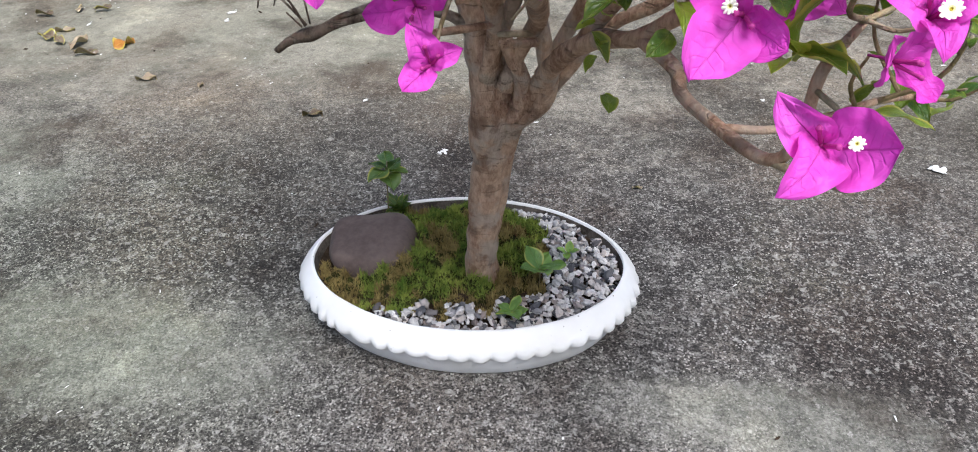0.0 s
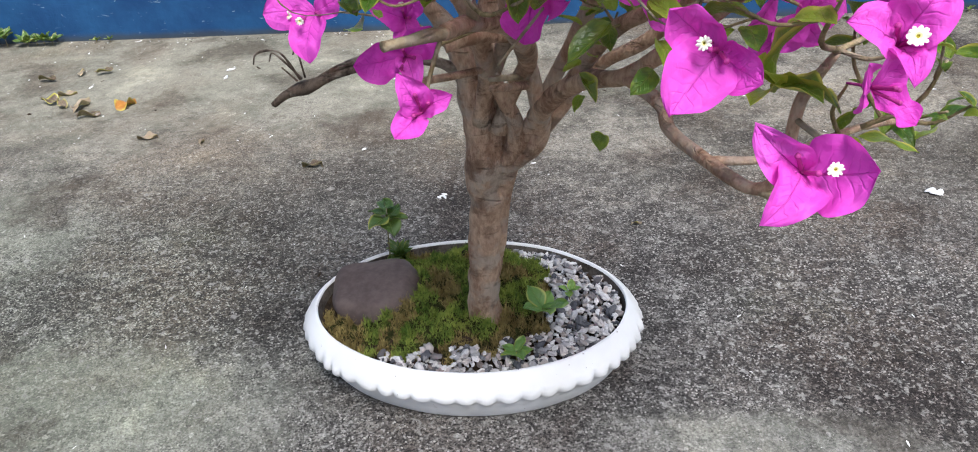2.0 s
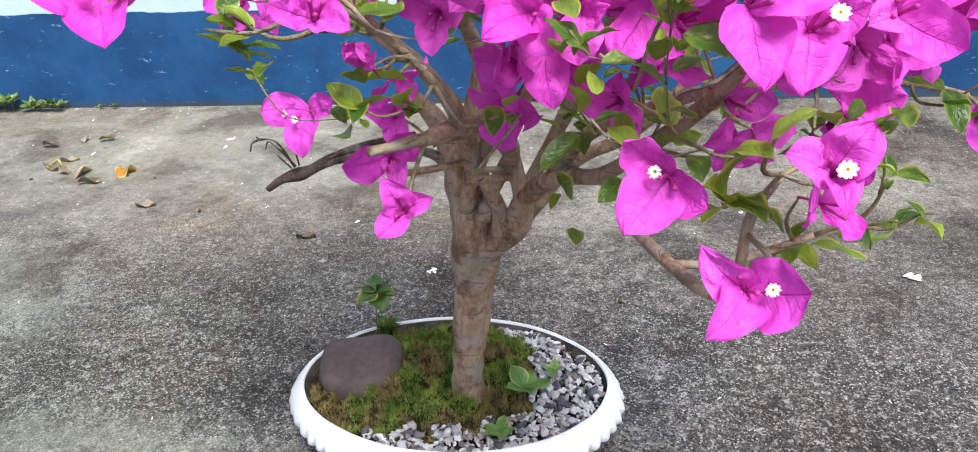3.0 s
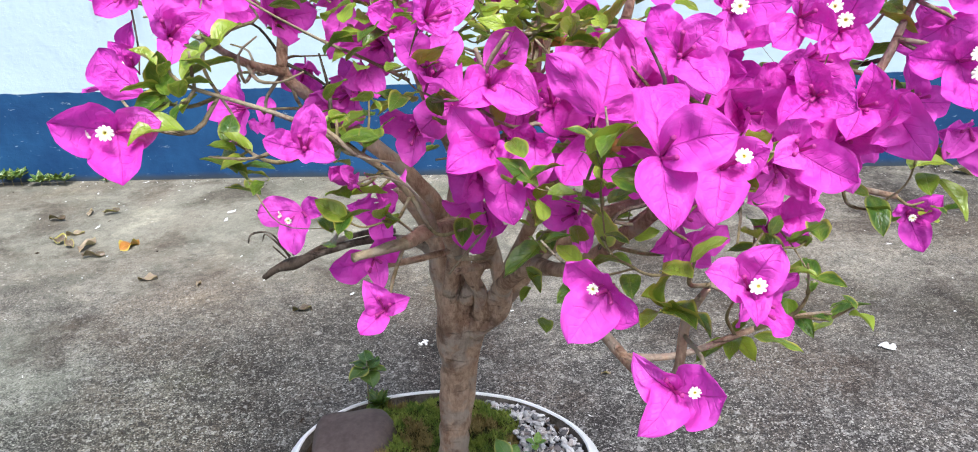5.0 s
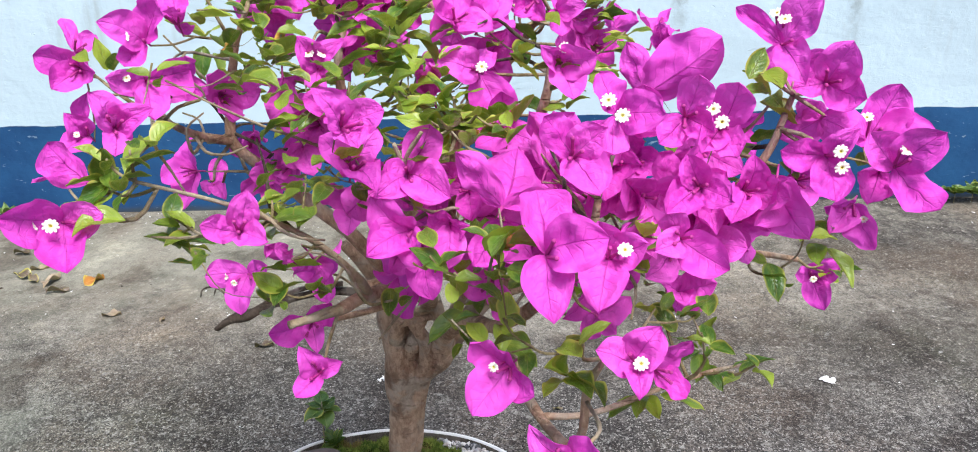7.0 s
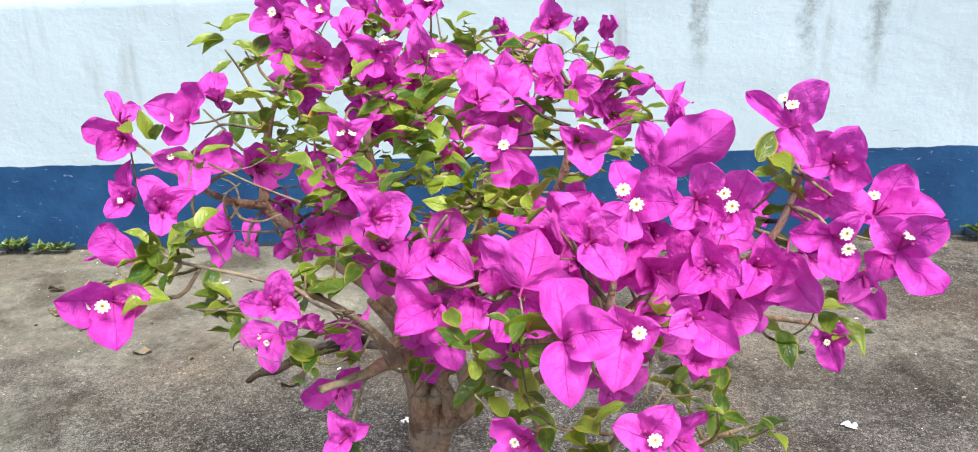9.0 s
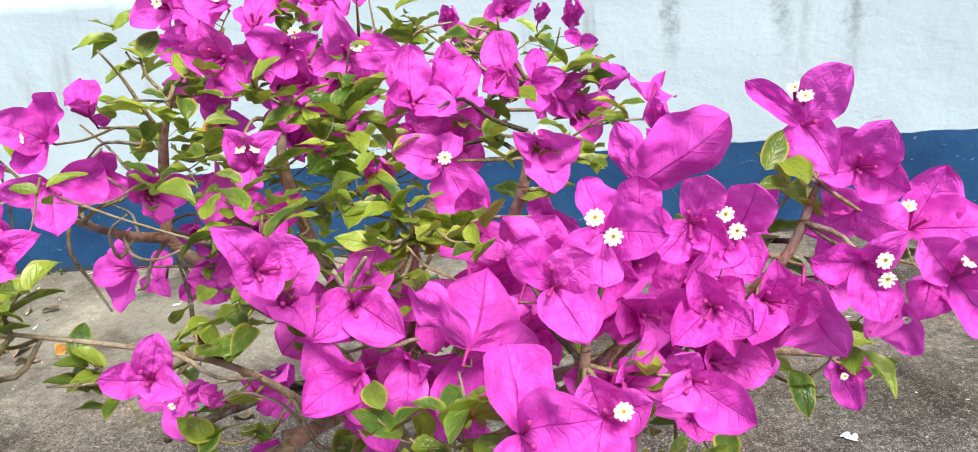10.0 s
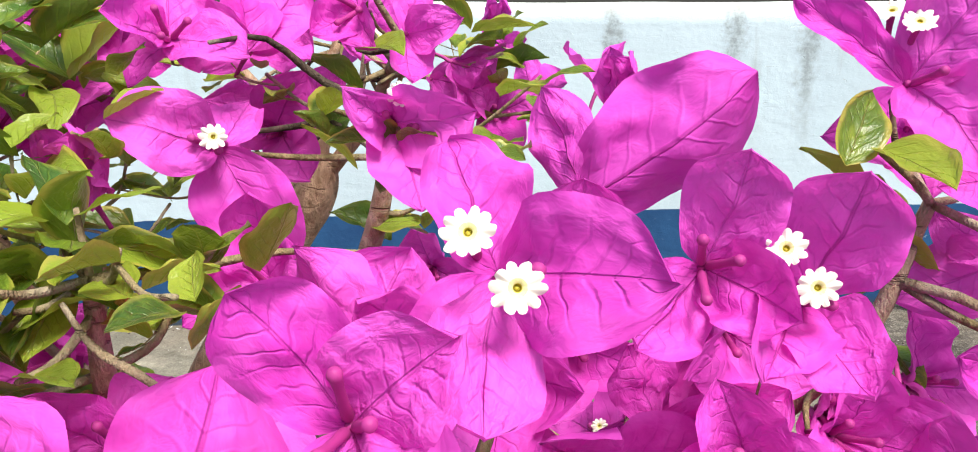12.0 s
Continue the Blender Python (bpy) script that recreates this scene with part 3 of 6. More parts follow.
def limb(name, points, sides=10, rough=0.12, mat=None, seed=0, steps=6, nodes=True, label=""):
    """A branch through (x, y, z, radius) points, in the place's own metres."""
    verts, faces = tube(points, sides, steps, rough, seed)
    if nodes:
        NODES.extend(tuple(p) for p in smooth_line(points, 4)[2:])
    return part(name, mesh_of(name, verts, faces, mat or BARK), tree, HOME, label)


def build_limbs():
    limb("trunk", [(0.036, 0.815, 0.05, 0.032), (0.036, 0.815, 0.084, 0.0222), (0.037, 0.812, 0.12, 0.0190), (0.040, 0.81, 0.16, 0.0180), (0.043, 0.807, 0.20, 0.0176), (0.047, 0.803, 0.247, 0.0186), (0.050, 0.80, 0.285, 0.0225), (0.053, 0.796, 0.315, 0.0232), (0.050, 0.79, 0.35, 0.0200), (0.043, 0.787, 0.39, 0.0160), (0.036, 0.783, 0.43, 0.013), (0.024, 0.775, 0.46, 0.0105), (0.005, 0.76, 0.49, 0.006)], 28, 0.26, seed=1, steps=8, label="thick gnarled grey-brown trunk")
    # the second stem, grown together with the first
    limb("stem", [(0.052, 0.818, 0.14, 0.005), (0.060, 0.812, 0.19, 0.0070), (0.066, 0.805, 0.25, 0.0090), (0.071, 0.797, 0.29, 0.0125), (0.086, 0.785, 0.33, 0.0130), (0.107, 0.765, 0.365, 0.0105), (0.12, 0.73, 0.4, 0.0092), (0.149, 0.68, 0.441, 0.0082), (0.182, 0.62, 0.469, 0.0066), (0.215, 0.58, 0.51, 0.0058), (0.26, 0.56, 0.56, 0.0064), (0.31, 0.54, 0.62, 0.0048)], 16, 0.25, seed=2)
    # limbs that stand before the fork
    limb("branch", [(0.068, 0.790, 0.300, 0.009), (0.084, 0.778, 0.330, 0.009), (0.086, 0.768, 0.364, 0.0085), (0.076, 0.762, 0.391, 0.0075), (0.066, 0.757, 0.417, 0.0068), (0.057, 0.745, 0.445, 0.006), (0.050, 0.72, 0.48, 0.005)], 12, 0.22, seed=31)
    limb("branch", [(0.070, 0.790, 0.300, 0.010), (0.100, 0.778, 0.328, 0.010), (0.112, 0.765, 0.359, 0.0095), (0.109, 0.755, 0.392, 0.0085), (0.103, 0.750, 0.421, 0.008), (0.097, 0.745, 0.449, 0.0075), (0.088, 0.72, 0.468, 0.0075), (0.060, 0.70, 0.474, 0.0075), (0.035, 0.69, 0.470, 0.0062)], 12, 0.3, seed=32)
    limb("branch", [(0.072, 0.795, 0.300, 0.010), (0.100, 0.79, 0.332, 0.0095), (0.125, 0.785, 0.364, 0.0082), (0.146, 0.775, 0.397, 0.0072), (0.170, 0.765, 0.425, 0.0062), (0.21, 0.75, 0.452, 0.006), (0.25, 0.73, 0.50, 0.0045), (0.27, 0.72, 0.56, 0.003)], 12, 0.22, seed=33)
    limb("branch_stub", [(0.066, 0.742, 0.4185, 0.0028), (0.084, 0.735, 0.423, 0.003), (0.101, 0.742, 0.421, 0.0028)], 8, 0.3, seed=34, mat=PALE, nodes=False)
    limb("branch", [(0.062, 0.79, 0.31, 0.013), (0.064, 0.79, 0.37, 0.012), (0.058, 0.79, 0.43, 0.0112), (0.07, 0.795, 0.50, 0.0105), (0.10, 0.803, 0.56, 0.0105), (0.14, 0.812, 0.61, 0.0115), (0.158, 0.815, 0.645, 0.0135), (0.162, 0.815, 0.668, 0.0105)], 14, 0.2, seed=3)
    limb("branch", [(0.16, 0.815, 0.655, 0.0064), (0.145, 0.8, 0.69, 0.0052), (0.12, 0.78, 0.73, 0.004), (0.09, 0.75, 0.77, 0.0024)], 8, seed=4)
    limb("branch", [(0.162, 0.815, 0.66, 0.0056), (0.165, 0.82, 0.7, 0.0048), (0.172, 0.86, 0.74, 0.0032), (0.2, 0.94, 0.765, 0.002)], 8, seed=5)
    limb("branch", [(0.165, 0.815, 0.655, 0.0056), (0.195, 0.8, 0.69, 0.0044), (0.215, 0.76, 0.725, 0.0032), (0.23, 0.7, 0.74, 0.002)], 8, seed=6)
    limb("branch", [(0.036, 0.783, 0.40, 0.007), (0.018, 0.77, 0.424, 0.0055), (-0.021, 0.75, 0.436, 0.0045), (-0.065, 0.73, 0.433, 0.0036), (-0.09, 0.72, 0.426, 0.0050), (-0.105, 0.719, 0.421, 0.0062), (-0.122, 0.718, 0.415, 0.0042), (-0.136, 0.718, 0.405, 0.0032)], 10, 0.35, seed=7, mat=DEAD, label="short dark dead branch")
    limb("branch", [(0.068, 0.775, 0.35, 0.0090), (0.082, 0.765, 0.391, 0.0080), (0.101, 0.735, 0.435, 0.0082), (0.104, 0.68, 0.47, 0.0092), (0.098, 0.62, 0.508, 0.0084), (0.079, 0.56, 0.531, 0.0058), (0.069, 0.535, 0.535, 0.0056), (0.064, 0.524, 0.5365, 0.0048)], 10, 0.2, seed=8, label="forward branch ending in a cut stub")
    limb("branch_stub", [(0.066, 0.527, 0.536, 0.0042), (0.058, 0.518, 0.5375, 0.0038), (0.047, 0.506, 0.538, 0.0030), (0.038, 0.4985, 0.538, 0.0032), (0.033, 0.494, 0.538, 0.0036)], 9, 0.5, seed=23, mat=PALE, nodes=False, label="pale cut branch stub")
    limb("branch", [(0.0, 0.755, 0.444, 0.0034), (-0.03, 0.745, 0.446, 0.003), (-0.07, 0.728, 0.438, 0.0026), (-0.10, 0.72, 0.424, 0.002)], 8, 0.3, seed=24, mat=DEAD, nodes=False, label="short dark dead branch")
    limb("branch", [(0.079, 0.56, 0.531, 0.005), (0.078, 0.54, 0.555, 0.0036), (0.06, 0.52, 0.59, 0.0027), (0.038, 0.5, 0.617, 0.002), (0.012, 0.46, 0.65, 0.0015), (-0.027, 0.43, 0.675, 0.0012)], 8, seed=9, mat=PALE)
    limb("branch", [(0.098, 0.62, 0.508, 0.0072), (0.13, 0.59, 0.55, 0.0064), (0.15, 0.55, 0.6, 0.0052), (0.16, 0.52, 0.65, 0.004), (0.165, 0.51, 0.69, 0.0024)], 8, seed=10)
    limb("branch", [(0.05, 0.775, 0.36, 0.009), (0.062, 0.75, 0.42, 0.0085), (0.058, 0.715, 0.48, 0.0085), (0.037, 0.685, 0.531, 0.0074), (-0.005, 0.68, 0.572, 0.0066), (-0.045, 0.68, 0.605, 0.0058), (-0.069, 0.68, 0.63, 0.005), (-0.064, 0.68, 0.67, 0.0048), (-0.045, 0.66, 0.72, 0.0032), (-0.02, 0.64, 0.76, 0.002)], 10, 0.2, seed=11)
    limb("branch", [(-0.069, 0.68, 0.63, 0.0048), (-0.09, 0.65, 0.645, 0.004), (-0.11, 0.62, 0.67, 0.0024)], 8, seed=12)
    limb("branch", [(0.06, 0.775, 0.4, 0.0084), (0.085, 0.74, 0.47, 0.0076), (0.08, 0.7, 0.54, 0.0072), (0.06, 0.66, 0.62, 0.006), (0.05, 0.64, 0.7, 0.004), (0.06, 0.65, 0.75, 0.0024)], 10, seed=13)
    limb("branch", [(0.105, 0.765, 0.37, 0.0078), (0.14, 0.74, 0.45, 0.0070), (0.17, 0.69, 0.53, 0.0076), (0.2, 0.65, 0.61, 0.0056), (0.225, 0.62, 0.68, 0.004), (0.23, 0.62, 0.72, 0.0024)], 10, seed=14)
    limb("branch", [(0.182, 0.62, 0.469, 0.0056), (0.203, 0.56, 0.472, 0.005), (0.206, 0.53, 0.468, 0.0046), (0.222, 0.48, 0.472, 0.0042), (0.243, 0.442, 0.474, 0.0036), (0.252, 0.43, 0.495, 0.0032), (0.255, 0.43, 0.53, 0.0032), (0.265, 0.42, 0.56, 0.002)], 9, seed=15)
    limb("branch", [(0.14, 0.7, 0.43, 0.0074), (0.17, 0.65, 0.49, 0.0064), (0.197, 0.6, 0.524, 0.0056), (0.262, 0.6, 0.546, 0.0046), (0.33, 0.6, 0.551, 0.0038), (0.4, 0.62, 0.545, 0.003), (0.45, 0.64, 0.53, 0.0024)], 9, seed=16)
    limb("branch", [(0.31, 0.6, 0.551, 0.0048), (0.35, 0.57, 0.6, 0.004), (0.385, 0.55, 0.65, 0.0032), (0.4, 0.545, 0.7, 0.002)], 8, seed=17)
    limb("branch", [(0.215, 0.58, 0.51, 0.0056), (0.24, 0.52, 0.56, 0.0048), (0.255, 0.47, 0.61, 0.0036), (0.26, 0.455, 0.655, 0.0024)], 8, seed=18)
    limb("branch", [(0.223, 0.479, 0.472, 0.003), (0.262, 0.487, 0.470, 0.0025), (0.315, 0.51, 0.478, 0.0024), (0.37, 0.58, 0.45, 0.002), (0.42, 0.645, 0.418, 0.0012)], 8, seed=19)
    # bare pale shoots whose flowers have dropped
    for shoot in (((0.104, 0.46, 0.681, 0.0011), (0.117, 0.46, 0.665, 0.0013), (0.147, 0.47, 0.641, 0.0016), (0.165, 0.48, 0.639, 0.0018), (0.17, 0.52, 0.62, 0.0022)),
                  ((0.13, 0.465, 0.689, 0.0018), (0.133, 0.47, 0.674, 0.0018), (0.134, 0.48, 0.656, 0.002), (0.15, 0.5, 0.64, 0.0024)),
                  ((0.149, 0.46, 0.698, 0.0014), (0.135, 0.47, 0.676, 0.0017), (0.134, 0.48, 0.660, 0.0018)),
                  ((0.038, 0.49, 0.593, 0.0011), (0.058, 0.49, 0.601, 0.0013), (0.078, 0.49, 0.593, 0.0015), (0.085, 0.5, 0.574, 0.002)),
                  ((0.202, 0.385, 0.675, 0.0009), (0.203, 0.385, 0.659, 0.0012), (0.196, 0.4, 0.638, 0.0014), (0.19, 0.43, 0.60, 0.0018)),
                  ((-0.032, 0.5, 0.724, 0.0009), (-0.013, 0.52, 0.704, 0.0012), (0.01, 0.54, 0.684, 0.0014), (0.035, 0.56, 0.666, 0.0018), (0.06, 0.60, 0.64, 0.0022)),
                  ((0.127, 0.5, 0.558, 0.0014), (0.1, 0.5, 0.524, 0.0011)),
                  ((0.162, 0.5, 0.688, 0.0009), (0.173, 0.492, 0.679, 0.0011), (0.192, 0.484, 0.671, 0.0013), (0.21, 0.48, 0.65, 0.0015))):
        limb("bare_shoot", [(x, y, z, 0.68 * w) for x, y, z, w in shoot], 7, 0.9, PALE, steps=7, nodes=False, label="bare pale knobbly shoot")
    for shoot in (((-0.1461, 0.715, 0.4460, 0.0006), (-0.1408, 0.715, 0.4565, 0.0011), (-0.1197, 0.715, 0.4571, 0.001), (-0.1046, 0.715, 0.4306, 0.0013)),
                  ((-0.1308, 0.715, 0.4486, 0.0006), (-0.1245, 0.715, 0.4561, 0.001), (-0.1032, 0.715, 0.4318, 0.0011)),
                  ((-0.1075, 0.715, 0.4545, 0.0006), (-0.1035, 0.715, 0.4625, 0.0009), (-0.1000, 0.715, 0.4329, 0.001)),
                  ((-0.1203, 0.715, 0.4430, 0.0008), (-0.1078, 0.715, 0.4294, 0.001))):
        limb("bare_shoot", shoot, 6, 0.3, DEAD, steps=4, nodes=False, label="withered dark hanging shoot")
    limb("branch_stub", [(0.07, 0.755, 0.425, 0.00384), (0.035, 0.7, 0.438, 0.00352), (0, 0.67, 0.444, 0.0032)], 8, seed=20, nodes=False)
    limb("branch_stub", [(0.243, 0.442, 0.474, 0.0026), (0.258, 0.415, 0.480, 0.0022), (0.272, 0.395, 0.486, 0.002)], 7, 0.25, seed=25, mat=PALE, nodes=False, label="pale cut branch stub")
    limb("branch_stub", [(0.1, 0.735, 0.415, 0.00416), (0.075, 0.68, 0.435, 0.0036)], 8, seed=21, nodes=False)


build_limbs()

# flower parts, each modelled once and shared
def papery_mesh(name, mat, seed, width, base=0.5, tip=0.85, cup=(0.05, 0.7), bend=(-0.2, 0.3), wave=0.06, crinkle=0.05, twist=12, nu=18, nv=12):
    """An egg-shaped blade 1 long from its foot to its point on x, its upper side towards z, folded along the midrib, arched and crinkled."""
    rnd = random.Random(seed)
    fold, arch, turn = rnd.uniform(*cup), rnd.uniform(*bend), radians(rnd.uniform(-twist, twist))
    ph, ph2, lean, waves = rnd.uniform(0, 6), rnd.uniform(0, 6), rnd.uniform(-0.05, 0.05), rnd.uniform(8, 13)
    top = base / (base + tip)
    peak = top ** base * (1 - top) ** tip
    verts, uvs, faces = [], [], []
    for i in range(nu + 1):
        u = i / nu
        free = 4 * u * (1 - u)
        w = 0.5 * width * max(0.004, u ** base * (1 - u) ** tip / peak)
        w *= 1 - 0.35 * max(0.0, u - 0.88) / 0.12
        w *= 1 + 0.045 * math.sin(5 * u + ph)
        for j in range(nv + 1):
            q = 2 * j / nv - 1
            y = q * w + lean * free
            z = fold * w * abs(q) ** 1.5 + arch * free * 0.5
            z += wave * abs(q) ** 2.2 * math.sin(waves * u + ph + (2.0 if q > 0 else 0.0)) * min(1, 5 * u)
            z += crinkle * free ** 0.5 * noise.noise(Vector((u * 4.2 + seed * 7.1, q * 2.3, seed)))
            z += 0.5 * crinkle * free ** 0.5 * noise.noise(Vector((u * 9 + seed * 3.3, q * 5, seed + 4)))
            z += 0.03 * math.sin(4 * q + ph2) * free * u
            c, d = math.cos(turn * u), math.sin(turn * u)
            verts.append((u - 0.035 * q * q * (1 - u), y * c - z * d, y * d + z * c))
            uvs.append((u, 0.5 + 0.5 * q))
    for i in range(nu):
        for j in range(nv):
            k = i * (nv + 1) + j
            faces.append((k, k + nv + 1, k + nv + 2, k + 1))
    return mesh_of(name, verts, faces, mat, uvs)


BRACTS = [papery_mesh("bract", BRACT, 31 + i, 0.67 + 0.015 * (i % 9), 0.60, 0.43 + 0.08 * (i % 5), (0.1, 0.85), (-0.15, 0.5), 0.07, 0.085) for i in range(18)]
LEAVES = [papery_mesh("leaf", LEAF, 61 + i, 0.50 + 0.012 * i, 0.62, 0.9, (0.1, 0.8), (-0.05, 0.35), 0.03, 0.035, 20, 12, 8) for i in range(12)]


def small_flower_mesh(open_):
    """A slim tube along z, 1 long, with a frilled cream limb where it is open."""
    verts, faces, slots = [], [], []
    n = 60
    rings = [(0.04, 0.0), (0.075, 0.12), (0.062, 0.4), (0.058, 0.72), (0.075, 0.93)]
    rings += [(0.035, 0.965), (0.05, 1.0), (0.105, 1.02), (0.2, 1.03), (0.295, 1.015)] if open_ else [(0.088, 1.0), (0.07, 1.06), (0.015, 1.09)]
    for i, (r, z) in enumerate(rings):
        for k in range(n):
            a = 2 * math.pi * k / n
            q, zz = r, z
            if open_ and i >= 8:
                edge = (i - 7) / 2
                q = r * (1 - 0.24 * edge * (1 - abs(math.cos(5 * a)) ** 0.6)) * (1 + 0.06 * math.sin(2 * a + 1) + 0.04 * math.sin(7 * a))
                zz = z + edge * (0.022 * math.cos(10 * a) + 0.03 * math.sin(3 * a) + 0.015 * math.sin(15 * a + 1))
            verts.append((q * math.cos(a), q * math.sin(a), zz))
    for i in range(len(rings) - 1):
        for k in range(n):
            a, b = i * n + k, i * n + (k + 1) % n
            faces.append((a, b, b + n, a + n))
            slots.append(0 if i < 5 or not open_ else (2, 3, 1, 1)[i - 5])
    faces.append(tuple(range((len(rings) - 1) * n, len(rings) * n)) if not open_ else tuple(range(5 * n, 6 * n)))
    slots.append(0 if not open_ else 2)
    return mesh_of("small_flower", verts, faces, [TUBE, LIMB, THROAT, CREAM], slots=slots)


OPEN, SHUT = small_flower_mesh(True), small_flower_mesh(False)


def stalk_mesh():
    v, f = tube([(0, 0, -0.014, 0.0008), (0, 0.0006, -0.006, 0.0009), (0, 0, 0.0, 0.0012), (0, 0, 0.002, 0.0008)], 6, 3)
    return mesh_of("flower", v, f, TUBE)


STALK = stalk_mesh()
YELLOW = blade_mesh("leaf", ORANGE, 301, width=0.6, widest=0.75, cup=0.5, curl=0.4, wave=0.08, tip=0.9, nu=8, nv=6)
FLOWERS = random.Random(17)
ENDS, HEADS = [], []


def facing(a, e):
    """The way of something that looks a degrees to the right of the viewer's side and e degrees up."""
    a, e = radians(a), radians(e)
    return Vector((math.sin(a) * math.cos(e), -math.cos(a) * math.cos(e), math.sin(e)))


def turn_to(way, spin):
    """A turn that takes z to way, with x at spin degrees from the right as seen from the front."""
    right = Vector((0, 0, 1)).cross(way)
    right = right.normalized() if right.length > 1e-4 else Vector((1, 0, 0))
    up = way.cross(right)
    x = right * math.cos(radians(spin)) + up * math.sin(radians(spin))
    y = way.cross(x)
    return Matrix((x, y, way)).transposed().to_4x4()


def flower(at, axis, bracts, stars=(), shut=3):
    """Papery bracts round three slim flowers. The bracts and the open flowers (stars) each point to their own (a, e) and have their own length, and some are narrower or smaller; shut flowers stand round the axis."""
    r = FLOWERS
    way, at = facing(*axis), Vector(at)
    rest = turn_to(way, 0)
    ob = part("flower", STALK, tree, Matrix.Translation(at - ROOT) @ rest)
    ENDS.append((at - way * 0.013, way))
    HEADS.append((at, axis))
    undo = rest.inverted()
    for a, e, size, *narrow in bracts:
        d = facing(a, e)
        inner = way - d * way.dot(d)
        inner = inner.normalized() if inner.length > 0.05 else d.orthogonal().normalized()
        m = Matrix((d, inner.cross(d), inner)).transposed().to_4x4()
        part("bract", r.choice(BRACTS), ob, undo @ m @ pose(0.0008, 0, 0, r.uniform(-10, 10), 0, 0) @ Matrix.Diagonal((size, size * r.uniform(0.94, 1.1) * (narrow[0] if narrow else 1), size, 1)))
    for a, e, size, *small in stars:
        d = facing(a, e)
        tilt = (d + way * 1.4).normalized()
        m = Matrix.Translation((d - tilt) * size) @ Vector((0, 0, 1)).rotation_difference(tilt).to_matrix().to_4x4()
        wide = 0.0156 * (small[0] if small else 1)
        part("small_flower", OPEN, ob, undo @ m @ Matrix.Diagonal((wide, wide, size, 1)))
    for i in range(shut):
        t = 0.0155 * r.uniform(0.85, 1.1)
        m = pose(0, 0, 0, 0, 0, i * 120 + r.uniform(-25, 25)) @ pose(0.001, 0, 0.001, 0, r.uniform(10, 24), 0)
        part("small_flower", SHUT, ob, m @ Matrix.Diagonal((0.0158, 0.0158, t, 1)))


def loose_flower(x, y, z, a, e, tip, size=0.034, wide=62, stars=0):
    """A flower with three even bracts, open by wide degrees, the first pointing to tip as seen from the front."""
    r, way = FLOWERS, facing(a, e)
    rest = turn_to(way, 0)
    arms = []
    for i in range(3):
        spin, lift = radians(tip + i * 120 + r.uniform(-16, 16)), radians(103 - wide + r.uniform(-16, 16))
        d = rest @ Vector((math.cos(spin) * math.cos(lift), math.sin(spin) * math.cos(lift), math.sin(lift)))
        arms.append((math.degrees(math.atan2(d.x, -d.y)), math.degrees(math.asin(max(-1.0, min(1.0, d.z)))), size * r.uniform(0.88, 1.08)))
    flower((x, y, z), (a, e), arms, ((a + 12, e + 8, 0.0165),) * stars, 3 - stars)


def bud(x, y, z, a, e, size=0.022):
    """A closed bud: two bracts folded together."""
    way = facing(a, e)
    base = Vector((x, y, z)) - way * size * 0.5
    ob = part("flower_bud", STALK, tree, Matrix.Translation(base - ROOT) @ turn_to(way, FLOWERS.uniform(0, 90)))
    ENDS.append((base - way * 0.013, way))
    for i in range(3):
        m = pose(0, 0, 0, 0, 0, i * 120) @ pose(0.001 + 0.13 * size, 0, 0, 0, -86, 0)
        part("bract", BRACTS[i], ob, m @ Matrix.Diagonal((size, size * 0.85, size * 1.3, 1)))


def leaf(x, y, z, a, e, size, roll=None):
    """A leaf from its foot, pointing along (a, e), its face turned by roll."""
    roll = FLOWERS.uniform(-32, 32) if roll is None else roll
    way = facing(a, e)
    side = Vector((0, 0, 1)).cross(way)
    side = side.normalized() if side.length > 1e-4 else Vector((1, 0, 0))
    up = way.cross(side)
    m = Matrix((way, side, up)).transposed().to_4x4() @ pose(0, 0, 0, roll, 0, 0)
    part("leaf", FLOWERS.choice(LEAVES), tree, Matrix.Translation(Vector((x, y, z)) - ROOT) @ m @ Matrix.Diagonal((size, size, size, 1)))


def spray(x, y, z, n, size=0.032, lift=25, a0=None):
    """A rosette of leaves round a shoot's end."""
    r = FLOWERS
    start = r.uniform(0, 360) if a0 is None else a0
    for i in range(n):
        leaf(x + r.gauss(0, 0.003), y + r.gauss(0, 0.003), z - 0.007 * i + r.gauss(0, 0.003), start + i * 137.5 + r.uniform(-20, 20), lift + r.uniform(-35, 25), size * 0.72 * r.uniform(0.55, 1.15))
    ENDS.append((Vector((x, y, z)), Vector((0, 0, 1))))



